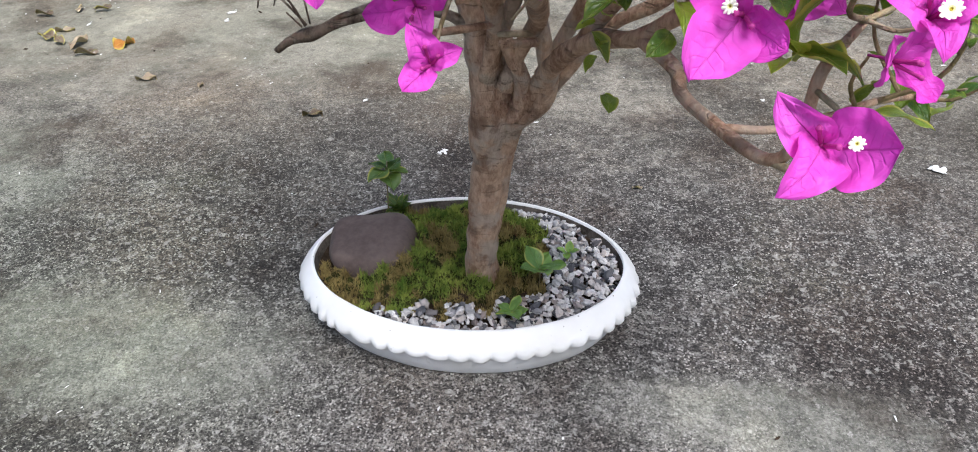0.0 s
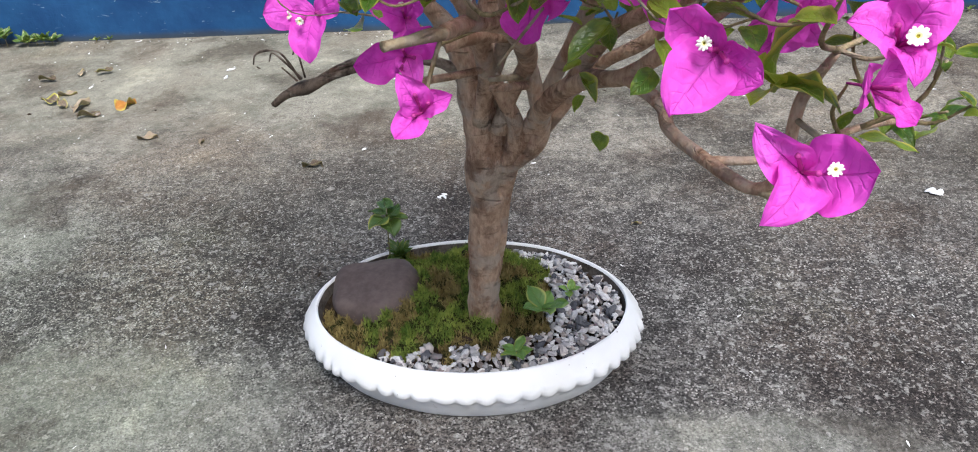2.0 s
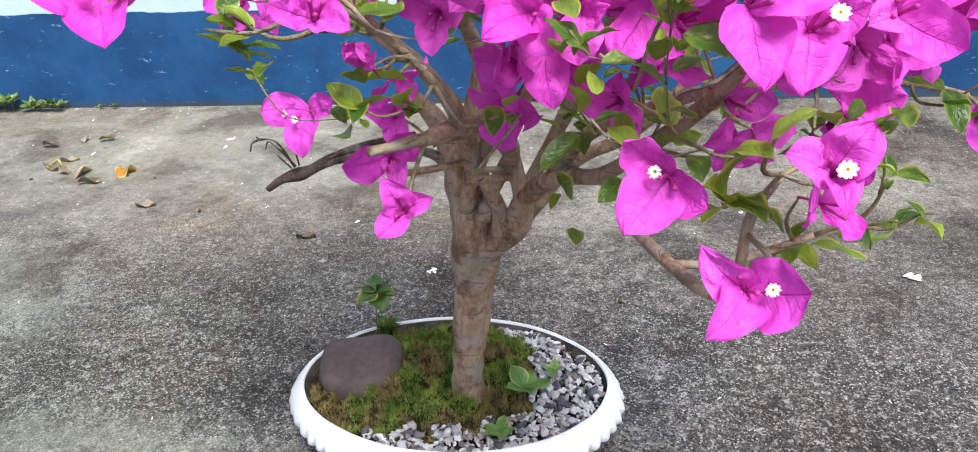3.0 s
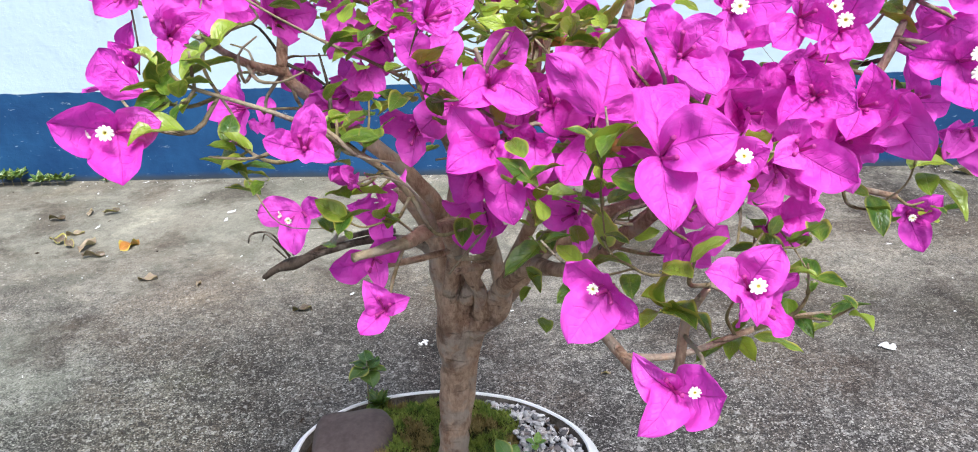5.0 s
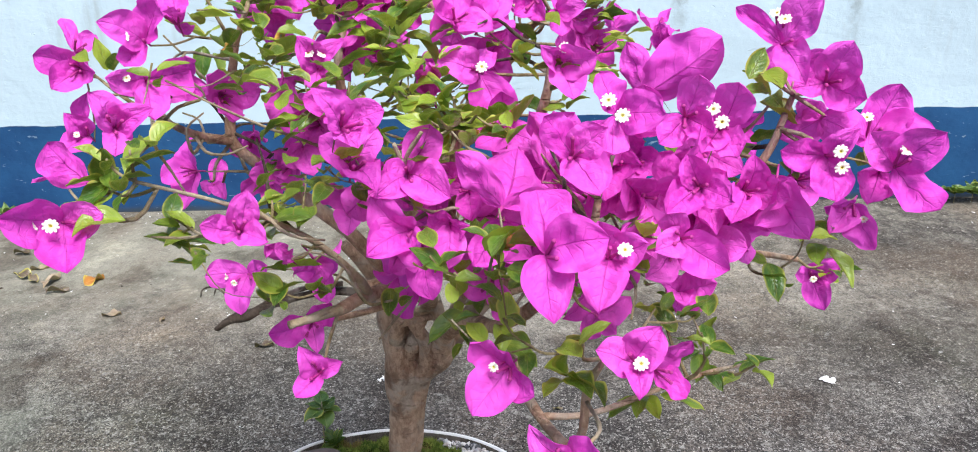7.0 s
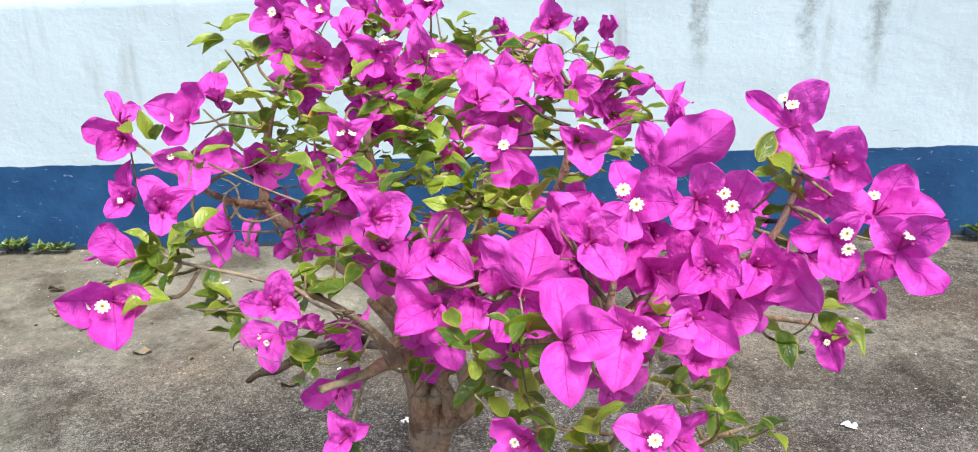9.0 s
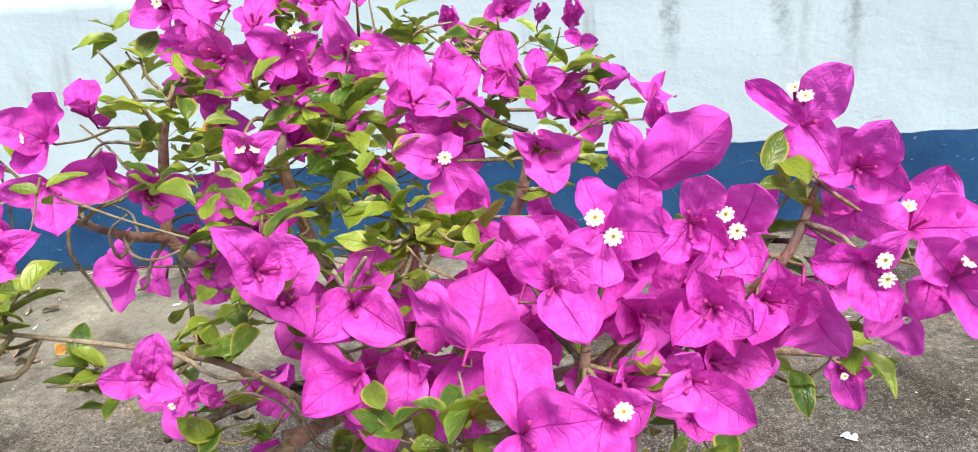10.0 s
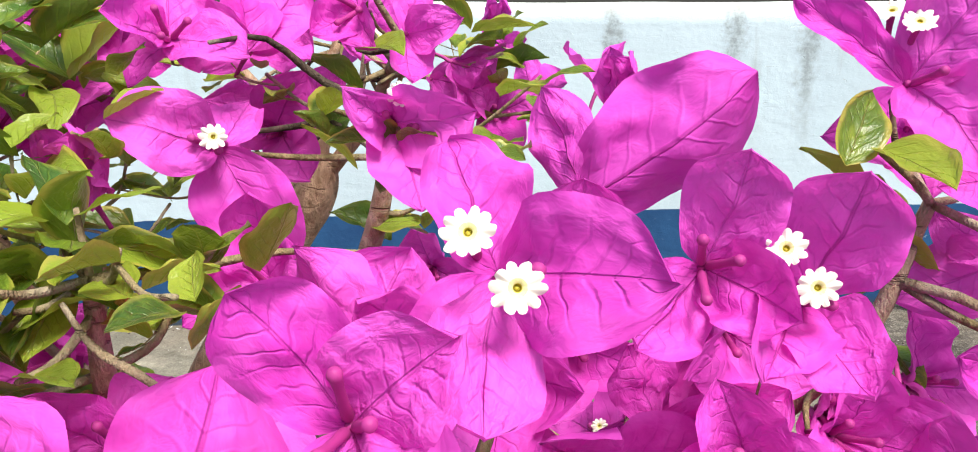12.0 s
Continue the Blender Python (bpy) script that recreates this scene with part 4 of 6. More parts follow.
def build_flowers():
    # the left side of the crown
    flower((-0.210, 0.690, 0.714), (55, 32), ((-127, 60, 0.033, 0.6), (159, 25, 0.026), (32, -47, 0.024)), (), 3)
    flower((-0.203, 0.680, 0.700), (10, 7), ((-61, 24, 0.038), (-19, -19, 0.035), (56, -1, 0.027)), (), 3)
    flower((-0.080, 0.573, 0.739), (9, 21), ((-36, 31, 0.037), (-16, -30, 0.028), (73, 60, 0.037)), ((-77, 57, 0.0202), (-23, 20, 0.0185)), 1)
    flower((-0.069, 0.610, 0.747), (7, 50), ((-150, 52, 0.029), (-169, -28, 0.024), (-7, 30, 0.024)), (), 3)
    flower((-0.080, 0.564, 0.712), (30, -2), ((-32, 11, 0.031), (29, -44, 0.037), (143, 3, 0.037)), ((-18, 15, 0.0185, 0.7),), 2)
    flower((-0.205, 0.673, 0.638), (8, 38), ((173, 73, 0.041, 0.5), (-19, -15, 0.032), (-25, 55, 0.031)), ((0, 18, 0.0185, 0.7),), 2)
    flower((-0.062, 0.478, 0.696), (36, 23), ((-21, 62, 0.031), (92, 26, 0.031), (23, -27, 0.027)), (), 3)
    flower((-0.071, 0.450, 0.667), (-103, 17), ((-82, 55, 0.034), (-70, 10, 0.032, 0.4)), (), 0)
    flower((-0.067, 0.410, 0.656), (30, 11), ((-27, 22, 0.038), (26, -35, 0.036), (80, 14, 0.03)), ((-36, 4, 0.0185), (13, 14, 0.0185)), 1)
    flower((-0.128, 0.720, 0.587), (-19, 17), ((-28, -56, 0.04), (-80, -6, 0.036), (-166, 73, 0.036)), (), 3)
    flower((-0.122, 0.740, 0.566), (29, 18), ((53, -33, 0.022), (179, 46, 0.03), (-8, 3, 0.022)), (), 0)
    flower((0.021, 0.460, 0.629), (26, 36), ((-41, 26, 0.028), (85, 71, 0.03), (63, -3, 0.026)), (), 3)
    flower((-0.045, 0.615, 0.523), (8, 10), ((-67, 6, 0.037), (-12, -55, 0.037), (67, 27, 0.027)), ((-66, 2, 0.0201, 0.7), (-23, -3, 0.0185, 0.7)), 1)
    flower((0.044, 0.535, 0.576), (70, -46), ((146, 10, 0.03), (132, -65, 0.024), (-97, -41, 0.024)), (), 0)
    flower((0.037, 0.535, 0.518), (11, 15), ((-49, 4, 0.036), (81, 47, 0.027), (22, -35, 0.027)), (), 3)
    flower((0.053, 0.492, 0.498), (8, 35), ((81, 31, 0.023), (-29, -14, 0.027), (-55, 65, 0.03)), (), 3)
    flower((0.012, 0.655, 0.505), (11, 20), ((-49, 28, 0.034), (72, 49, 0.026), (20, -39, 0.031)), ((-2, 62, 0.0185, 0.7),), 2)
    # the top
    flower((-0.056, 0.760, 0.809), (24, 8), ((-36, -15, 0.03), (46, 59, 0.034), (76, -16, 0.032)), (), 3)
    flower((-0.055, 0.760, 0.768), (-3, 16), ((-55, 23, 0.034), (-27, -31, 0.028), (148, 30, 0.026)), ((87, 19, 0.0185),), 2)
    flower((-0.023, 0.700, 0.744), (-159, -10), ((-96, 12, 0.038), (141, 14, 0.031), (-158, -49, 0.027)), (), 0)
    flower((0.012, 0.660, 0.775), (5, 11), ((-18, 59, 0.032), (50, -43, 0.031), (-41, 14, 0.032)), (), 3)
    flower((0.027, 0.690, 0.791), (22, 40), ((156, 45, 0.03), (-135, 40, 0.024), (20, -21, 0.024)), (), 3)
    flower((0.064, 0.650, 0.782), (10, 2), ((68, 18, 0.027), (-2, -48, 0.027), (-45, 21, 0.033)), ((37, 34, 0.0185),), 2)
    flower((0.102, 0.660, 0.773), (13, 16), ((-5, 65, 0.038), (87, 1, 0.038), (-42, -18, 0.031)), ((40, 22, 0.0185),), 2)
    flower((0.053, 0.660, 0.749), (33, 16), ((9, -49, 0.034), (136, 14, 0.033), (-135, 34, 0.024)), (), 3)
    flower((0.071, 0.680, 0.712), (31, 19), ((-28, -32, 0.025), (73, 15, 0.032), (159, 42, 0.027)), (), 0)
    flower((0.049, 0.586, 0.714), (18, 24), ((-34, 58, 0.032), (75, 43, 0.033), (9, -28, 0.025)), ((-17, 53, 0.0185), (42, 50, 0.0185)), 1)
    flower((0.008, 0.620, 0.701), (15, -48), ((-18, -69, 0.039), (135, -8, 0.034), (-112, -14, 0.027)), (), 0)
    flower((0.112, 0.410, 0.714), (33, 26), ((-38, 57, 0.03), (84, 23, 0.027), (36, -16, 0.022)), (), 3)
    flower((0.062, 0.566, 0.684), (19, 23), ((-47, 39, 0.027), (79, 36, 0.029), (25, -19, 0.024)), (), 0)
    flower((0.033, 0.575, 0.655), (26, -11), ((-29, -15, 0.024), (34, -38, 0.028), (144, -10, 0.024)), (), 0)
    flower((0.156, 0.603, 0.747), (22, 28), ((-28, 22, 0.027), (71, -8, 0.032), (-175, 67, 0.038)), (), 3)
    flower((0.174, 0.590, 0.710), (-1, 14), ((-55, 21, 0.037), (58, -60, 0.048), (168, 29, 0.027)), ((14, 22, 0.0185),), 2)
    flower((0.176, 0.630, 0.741), (54, 44), ((140, 47, 0.036), (68, -6, 0.027), (-143, 56, 0.033)), (), 0)
    flower((0.182, 0.680, 0.717), (26, -3), ((67, 31, 0.029), (56, -28, 0.023), (-12, -29, 0.022)), (), 3)
    flower((0.217, 0.646, 0.757), (-11, 4), ((-158, 51, 0.033), (-40, -19, 0.026), (23, -32, 0.026)), (), 3)
    flower((0.234, 0.660, 0.747), (30, 10), ((60, 14, 0.028), (12, -46, 0.026), (159, 51, 0.026)), (), 0)
    flower((0.237, 0.760, 0.720), (42, -9), ((84, -12, 0.04), (-5, -42, 0.027), (129, 11, 0.027)), (), 0)
    flower((0.235, 0.588, 0.720), (13, 4), ((60, 9, 0.034), (23, -40, 0.038), (-29, 27, 0.028)), ((19, 34, 0.0185),), 2)
    flower((0.321, 0.690, 0.721), (104, 69), ((-143, 35, 0.03), (123, 3, 0.024), (140, 43, 0.03, 0.4)), (), 1)
    flower((0.207, 0.950, 0.768), (-2, 22), ((-55, -10, 0.031), (60, 22, 0.032), (-16, 64, 0.037)), (), 3)
    flower((0.285, 0.980, 0.730), (-2, 22), ((47, 10, 0.024), (-61, 33, 0.024)), (), 0)
    flower((0.088, 0.800, 0.818), (4, -24), ((0, -55, 0.026), (59, -34, 0.019), (-48, -10, 0.021)), (), 0)
    # the middle, towards the viewer
    flower((0.269, 0.455, 0.709), (4, 24), ((-146, 53, 0.028), (48, 11, 0.036), (-6, -30, 0.033)), ((-23, 41, 0.0185), (8, 13, 0.0185)), 1)
    flower((0.300, 0.575, 0.695), (164, 5), ((-146, 56, 0.042, 0.85), (78, 39, 0.067, 0.95), (180, -53, 0.029)), (), 0)
    flower((0.317, 0.492, 0.698), (-7, 15), ((25, 67, 0.032), (-46, -26, 0.028), (31, -8, 0.028)), (), 3)
    flower((0.339, 0.490, 0.690), (-11, 13), ((25, 65, 0.037), (13, -21, 0.03), (-32, -19, 0.027)), ((-40, 57, 0.0185), (-8, 30, 0.0185)), 1)
    flower((0.200, 0.440, 0.655), (173, 8), ((166, 38, 0.045, 1.4), (-107, 47, 0.044, 0.75), (113, -15, 0.04)), (), 0)
    flower((0.243, 0.440, 0.687), (8, 34), ((-70, 56, 0.032), (62, 44, 0.03), (25, -18, 0.037)), (), 3)
    flower((0.227, 0.510, 0.656), (166, 21), ((-134, 66, 0.042), (122, 59, 0.044), (144, -3, 0.028)), (), 0)
    flower((0.228, 0.370, 0.654), (23, 32), ((7, -40, 0.038), (68, 24, 0.038), (-166, 46, 0.038)), (), 3)
    flower((0.264, 0.410, 0.634), (5, 31), ((63, 32, 0.027), (-12, -33, 0.036), (-53, 72, 0.026)), ((34, 37, 0.0185),), 2)
    flower((0.316, 0.610, 0.582), (-5, 35), ((109, 51, 0.044), (-130, 4, 0.028), (15, -30, 0.031)), ((-19, 49, 0.0185, 0.7),), 2)
    flower((0.310, 0.440, 0.634), (-10, 21), ((-43, 0, 0.026), (49, -16, 0.036), (-44, 55, 0.026)), (), 3)
    flower((0.327, 0.478, 0.655), (-20, 22), ((30, 0, 0.031), (-49, -20, 0.032), (-61, 63, 0.026)), (), 3)
    flower((0.324, 0.510, 0.562), (-3, 32), ((3, 5, 0.024), (57, 28, 0.031), (-64, 39, 0.024)), (), 0)
    flower((0.263, 0.480, 0.557), (156, -39), ((-136, -65, 0.024), (128, 11, 0.032), (118, -47, 0.024)), (), 0)
    flower((0.140, 0.455, 0.633), (-12, 13), ((-42, -9, 0.037), (-65, 47, 0.037), (23, -31, 0.029)), (), 1)
    flower((0.144, 0.475, 0.611), (9, 2), ((19, -59, 0.035), (-25, -10, 0.024), (161, 19, 0.024)), (), 0)
    flower((0.163, 0.470, 0.632), (5, 9), ((-3, -61, 0.03), (40, 12, 0.022), (-38, 30, 0.022)), (), 0)
    flower((0.109, 0.500, 0.646), (12, 18), ((-30, -16, 0.034), (56, -18, 0.028), (7, 75, 0.025)), (), 0)
    flower((0.150, 0.520, 0.637), (5, 11), ((-45, -2, 0.028), (74, 39, 0.025), (2, -35, 0.027)), (), 1)
    flower((0.173, 0.500, 0.645), (-4, 35), ((-60, 45, 0.03), (166, 30, 0.024), (9, -35, 0.025)), (), 3)
    flower((0.199, 0.460, 0.638), (176, -69), ((-49, -47, 0.035), (104, -56, 0.034), (107, -81, 0.026)), (), 0)
    # the lower sprays in front of the trunk
    flower((0.282, 0.400, 0.568), (-13, 35), ((-75, 28, 0.029), (70, 65, 0.032), (0, -13, 0.027)), ((4, 34, 0.0185),), 2)
    flower((0.206, 0.390, 0.571), (-16, 10), ((-42, -31, 0.036), (34, -12, 0.026), (-73, 42, 0.031)), ((-32, 28, 0.0185, 0.7),), 2)
    flower((0.240, 0.360, 0.529), (-19, 29), ((-87, 46, 0.031), (-39, -20, 0.032), (48, 21, 0.032, 1.4)), ((30, 29, 0.0185, 0.7),), 2)
    flower((0.276, 0.580, 0.508), (-17, 34), ((-49, -25, 0.024), (49, 50, 0.024), (-66, 71, 0.025)), (), 0)
    # the right side
    flower((0.388, 0.545, 0.735), (-11, 27), ((-110, 37, 0.04, 0.5), (52, 56, 0.041), (19, -35, 0.037)), ((-142, 72, 0.0218), (-14, 74, 0.0185)), 1)
    flower((0.406, 0.575, 0.718), (-13, 1), ((-73, -1, 0.032), (-1, -43, 0.027), (45, 21, 0.029)), (), 0)
    flower((0.421, 0.545, 0.708), (-11, 19), ((31, 60, 0.035), (35, -9, 0.033), (-71, -3, 0.026)), (), 3)
    flower((0.416, 0.530, 0.687), (172, -21), ((-130, -31, 0.035), (93, -27, 0.036), (-162, 19, 0.027)), (), 0)
    flower((0.457, 0.550, 0.667), (-3, 42), ((100, 64, 0.042), (67, 8, 0.045), (-69, 19, 0.03)), ((-40, 65, 0.0185),), 2)
    flower((0.410, 0.495, 0.671), (-19, 16), ((-78, 9, 0.031), (-1, -35, 0.037), (45, 47, 0.029)), ((11, 24, 0.0185), (16, -9, 0.0185)), 1)
    flower((0.446, 0.475, 0.669), (-8, 30), ((-86, 51, 0.029), (40, 46, 0.039), (25, -23, 0.04)), ((8, 54, 0.0185),), 2)
    flower((0.448, 0.500, 0.658), (-26, -3), ((-32, -37, 0.026), (-52, 10, 0.024), (3, -20, 0.024)), (), 0)
    flower((0.391, 0.530, 0.643), (-17, -29), ((-32, -33, 0.043), (39, -49, 0.048), (-177, -17, 0.032)), (), 0)
    flower((0.466, 0.580, 0.605), (-31, -11), ((-47, -30, 0.033), (34, -50, 0.038), (-67, 0, 0.026)), ((10, -18, 0.0185, 0.7),), 2)
    flower((0.468, 0.655, 0.508), (-7, 17), ((29, -50, 0.034), (52, 42, 0.032), (-52, 17, 0.023)), ((-9, 12, 0.0185, 0.7),), 2)
    # buds
    bud(0.314, 0.600, 0.732, -10, 75, 0.022)
    bud(0.143, 0.958, 0.765, 0, 70, 0.03)
    bud(0.279, 1.071, 0.752, 10, 60, 0.036)
    bud(0.242, 1.059, 0.757, 20, 50, 0.026)
    bud(0.036, 0.485, 0.601, -20, 40, 0.024)
    bud(0.139, 0.558, 0.710, -15, 60, 0.028)
    # above the view
    loose_flower(-0.030, 0.680, 0.811, -20, 10, 210, 0.031, 62, 1)
    loose_flower(0.009, 0.680, 0.810, 0, 20, 90, 0.031, 62, 1)
    loose_flower(0.102, 0.700, 0.813, 0, 30, 20, 0.031, 62, 1)
    loose_flower(-0.016, 0.72, 0.799, -10, 15, 40, 0.034, 62, 0)
    loose_flower(0.005, 0.7, 0.76, 0, 10, 150, 0.034, 62, 0)
    loose_flower(0.063, 0.75, 0.8, 10, 20, 260, 0.034, 62, 0)
    loose_flower(0.022, 0.78, 0.804, 0, 15, 100, 0.034, 62, 0)
    loose_flower(-0.064, 0.8, 0.782, -25, 10, 200, 0.034, 62, 0)
    loose_flower(0.015, 0.73, 0.761, 5, 10, 320, 0.034, 62, 0)
    # the far side, seen through the gaps
    loose_flower(0.078, 0.680, 0.721, 0, 5, 250, 0.033, 64, 0)
    loose_flower(0.072, 0.660, 0.754, -10, 10, 60, 0.033, 64, 0)
    loose_flower(0.152, 0.630, 0.747, 0, 20, 120, 0.033, 64, 0)
    loose_flower(0.168, 0.680, 0.745, 15, 15, 320, 0.033, 64, 0)
    loose_flower(0.030, 0.760, 0.700, -10, 10, 40, 0.034, 62, 0)
    loose_flower(0.090, 0.780, 0.745, 0, 15, 100, 0.034, 62, 1)
    loose_flower(-0.020, 0.740, 0.650, -20, 5, 250, 0.034, 60, 0)
    loose_flower(0.130, 0.760, 0.690, 0, 10, 200, 0.034, 60, 0)
    loose_flower(0.200, 0.790, 0.735, 15, 20, 60, 0.034, 60, 1)
    loose_flower(0.270, 0.760, 0.700, 20, 10, 150, 0.034, 60, 0)
    loose_flower(0.330, 0.720, 0.680, 25, 10, 20, 0.034, 60, 0)
    loose_flower(0.390, 0.680, 0.640, 30, 5, 280, 0.034, 60, 0)
    loose_flower(0.240, 0.700, 0.630, 0, 0, 90, 0.034, 60, 0)
    loose_flower(0.060, 0.900, 0.740, 170, 20, 90, 0.034, 60, 0)
    loose_flower(0.160, 0.960, 0.735, 180, 20, 30, 0.034, 60, 0)
    loose_flower(0.300, 0.880, 0.700, 160, 15, 70, 0.034, 60, 0)
    loose_flower(0.107, 0.600, 0.618, 0, 10, 200, 0.033, 66, 0)
    loose_flower(0.043, 0.600, 0.667, -10, 15, 80, 0.033, 66, 0)
    loose_flower(0.003, 0.640, 0.622, -10, 0, 300, 0.033, 66, 0)
    loose_flower(0.205, 0.555, 0.639, 0, 15, 140, 0.033, 66, 0)
    loose_flower(0.065, 0.600, 0.603, -10, -10, 270, 0.033, 66, 0)
    loose_flower(0.197, 0.560, 0.669, 0, 30, 90, 0.033, 66, 0)
    loose_flower(0.269, 0.550, 0.637, 0, 20, 60, 0.033, 68, 0)
    loose_flower(0.331, 0.570, 0.636, 10, 10, 200, 0.033, 68, 0)
    loose_flower(0.256, 0.520, 0.665, 0, 15, 20, 0.033, 68, 0)
    loose_flower(0.122, 0.570, 0.642, -5, 15, 100, 0.033, 68, 0)
    loose_flower(0.120, 0.580, 0.630, -5, 10, 170, 0.033, 68, 0)
    loose_flower(0.380, 0.560, 0.623, 5, 25, 120, 0.033, 64, 0)
    loose_flower(0.366, 0.520, 0.637, 5, 25, 220, 0.033, 64, 0)


def build_companions():
    """More flowers crowd in the shade behind those of the dense clusters."""
    r = random.Random(51)
    for at, (a, e) in [h for h in HEADS if h[0].y < 0.68 and h[0].z > 0.55 and (0.17 < h[0].x < 0.43 or h[0].z > 0.67)][::2] + [h for h in HEADS if 0.1 < h[0].x < 0.36 and 0.4 < h[0].y < 0.5 and h[0].z > 0.6]:
        x, y, z = at.x + r.uniform(-0.025, 0.025), at.y + r.uniform(0.045, 0.085), at.z + r.uniform(-0.05, -0.01)
        turn = (a + r.uniform(-60, 60), e + r.uniform(-35, 35), r.uniform(0, 360), r.uniform(0.031, 0.037), r.uniform(52, 72))
        if (0.19 < x < 0.24 and y > 0.56 and z > 0.66) or (0.26 < x < 0.42 and z > 0.68) or (x < -0.1 and z < 0.7):
            continue
        loose_flower(x, y, z, *turn)


def build_heart():
    """Shaded leaves and flowers inside the crown, among the inner twigs."""
    r = random.Random(88)
    for i in range(60):
        x, y, z = r.uniform(-0.02, 0.40), r.uniform(0.53, 0.70), r.uniform(0.55, 0.74)
        if (x - 0.19) ** 2 / 0.05 + (z - 0.66) ** 2 / 0.012 > 1 or (0.26 < x and z > 0.69):
            continue
        spray(x, y, z, 3, 0.036, 10)
    for i in range(34):
        spray(r.uniform(-0.06, 0.14), r.uniform(0.60, 0.76), r.uniform(0.66, 0.785), 3, 0.034, 10)
    for i in range(16):
        spray(r.uniform(0.10, 0.30), r.uniform(0.60, 0.70), r.uniform(0.50, 0.57), 3, 0.036, 5)
    for i in range(9):
        loose_flower(r.uniform(-0.07, 0.10), r.uniform(0.66, 0.76), r.uniform(0.60, 0.76), r.uniform(-50, 50), r.uniform(-30, 30), r.uniform(0, 360), r.uniform(0.031, 0.036), r.uniform(55, 72))
    for i in range(20):
        loose_flower(r.uniform(0.10, 0.37), r.uniform(0.50, 0.60), r.uniform(0.565, 0.645), r.uniform(-50, 50), r.uniform(-30, 30), r.uniform(0, 360), r.uniform(0.031, 0.036), r.uniform(55, 72))


def build_leaves():
    # the tall sprig behind the left side
    leaf(-0.143, 0.8, 0.787, 114, 25, 0.036)
    leaf(-0.144, 0.8, 0.789, -15, 20, 0.027)
    leaf(-0.142, 0.8, 0.779, -62, -9, 0.038)
    leaf(-0.142, 0.8, 0.777, -61, -28, 0.027)
    leaf(-0.132, 0.8, 0.773, 108, -28, 0.029)
    leaf(-0.126, 0.8, 0.742, 113, 19, 0.042)
    leaf(-0.136, 0.8, 0.755, -41, -27, 0.027)
    leaf(-0.133, 0.8, 0.709, -69, 29, 0.042)
    leaf(-0.133, 0.8, 0.709, 84, 26, 0.027)
    leaf(-0.136, 0.8, 0.699, -25, -71, 0.035)
    leaf(-0.125, 0.8, 0.692, 34, -44, 0.027)
    leaf(-0.177, 0.68, 0.699, -102, 76, 0.03)
    leaf(-0.171, 0.68, 0.698, 49, 46, 0.024)
    leaf(-0.203, 0.68, 0.713, 54, -10, 0.024)
    # the left shoot
    leaf(-0.033, 0.44, 0.668, -3, -22, 0.028)
    leaf(-0.052, 0.44, 0.671, 38, 66, 0.028)
    leaf(-0.052, 0.44, 0.67, -15, -19, 0.028)
    leaf(-0.039, 0.44, 0.676, 123, 17, 0.033)
    leaf(-0.038, 0.44, 0.678, 131, 37, 0.034)
    leaf(-0.053, 0.44, 0.662, 9, 0, 0.028)
    leaf(-0.056, 0.44, 0.673, -12, 10, 0.028)
    leaf(-0.031, 0.5, 0.615, -80, 38, 0.024)
    leaf(-0.034, 0.5, 0.61, -33, -3, 0.022)
    leaf(-0.038, 0.5, 0.595, -35, 49, 0.022)
    leaf(-0.034, 0.5, 0.585, -42, 25, 0.022)
    leaf(-0.024, 0.5, 0.593, -3, -5, 0.022)
    leaf(-0.002, 0.55, 0.71, -12, 38, 0.027)
    leaf(-0.001, 0.55, 0.71, 66, 37, 0.027)
    leaf(0.012, 0.55, 0.614, 42, -18, 0.027)
    leaf(0.01, 0.55, 0.616, -15, 6, 0.027)
    leaf(0.018, 0.55, 0.614, 93, 32, 0.027)
    leaf(0.067, 0.55, 0.634, -35, -6, 0.027)
    leaf(0.07, 0.55, 0.637, 34, 24, 0.027)
    leaf(0.021, 0.55, 0.728, 11, 34, 0.027)
    leaf(0.022, 0.55, 0.731, 52, 13, 0.027)
    # the heart of the crown
    leaf(0.106, 0.63, 0.731, -84, 37, 0.035)
    leaf(0.106, 0.63, 0.732, 108, 45, 0.042)
    leaf(0.111, 0.63, 0.732, 95, -14, 0.031)
    leaf(0.119, 0.63, 0.733, 77, -56, 0.031)
    leaf(0.101, 0.63, 0.728, -46, 1, 0.03)
    leaf(0.095, 0.63, 0.703, 1, 49, 0.03)
    leaf(0.114, 0.63, 0.698, -82, 19, 0.035)
    leaf(0.041, 0.63, 0.749, 40, 49, 0.03)
    leaf(0.149, 0.52, 0.701, -78, -1, 0.03)
    leaf(0.168, 0.52, 0.696, 67, -7, 0.027)
    leaf(0.143, 0.52, 0.689, -7, -12, 0.027)
    leaf(0.15, 0.52, 0.684, 8, -23, 0.027)
    leaf(0.162, 0.52, 0.687, 36, -6, 0.027)
    leaf(0.206, 0.52, 0.689, 48, 52, 0.027)
    leaf(0.186, 0.52, 0.679, 45, 8, 0.027)
    leaf(0.147, 0.52, 0.648, -42, 25, 0.027)
    leaf(0.147, 0.52, 0.646, 33, 27, 0.027)
    leaf(0.058, 0.52, 0.694, -11, -13, 0.027)
    leaf(0.159, 0.517, 0.697, 53, 58, 0.026)
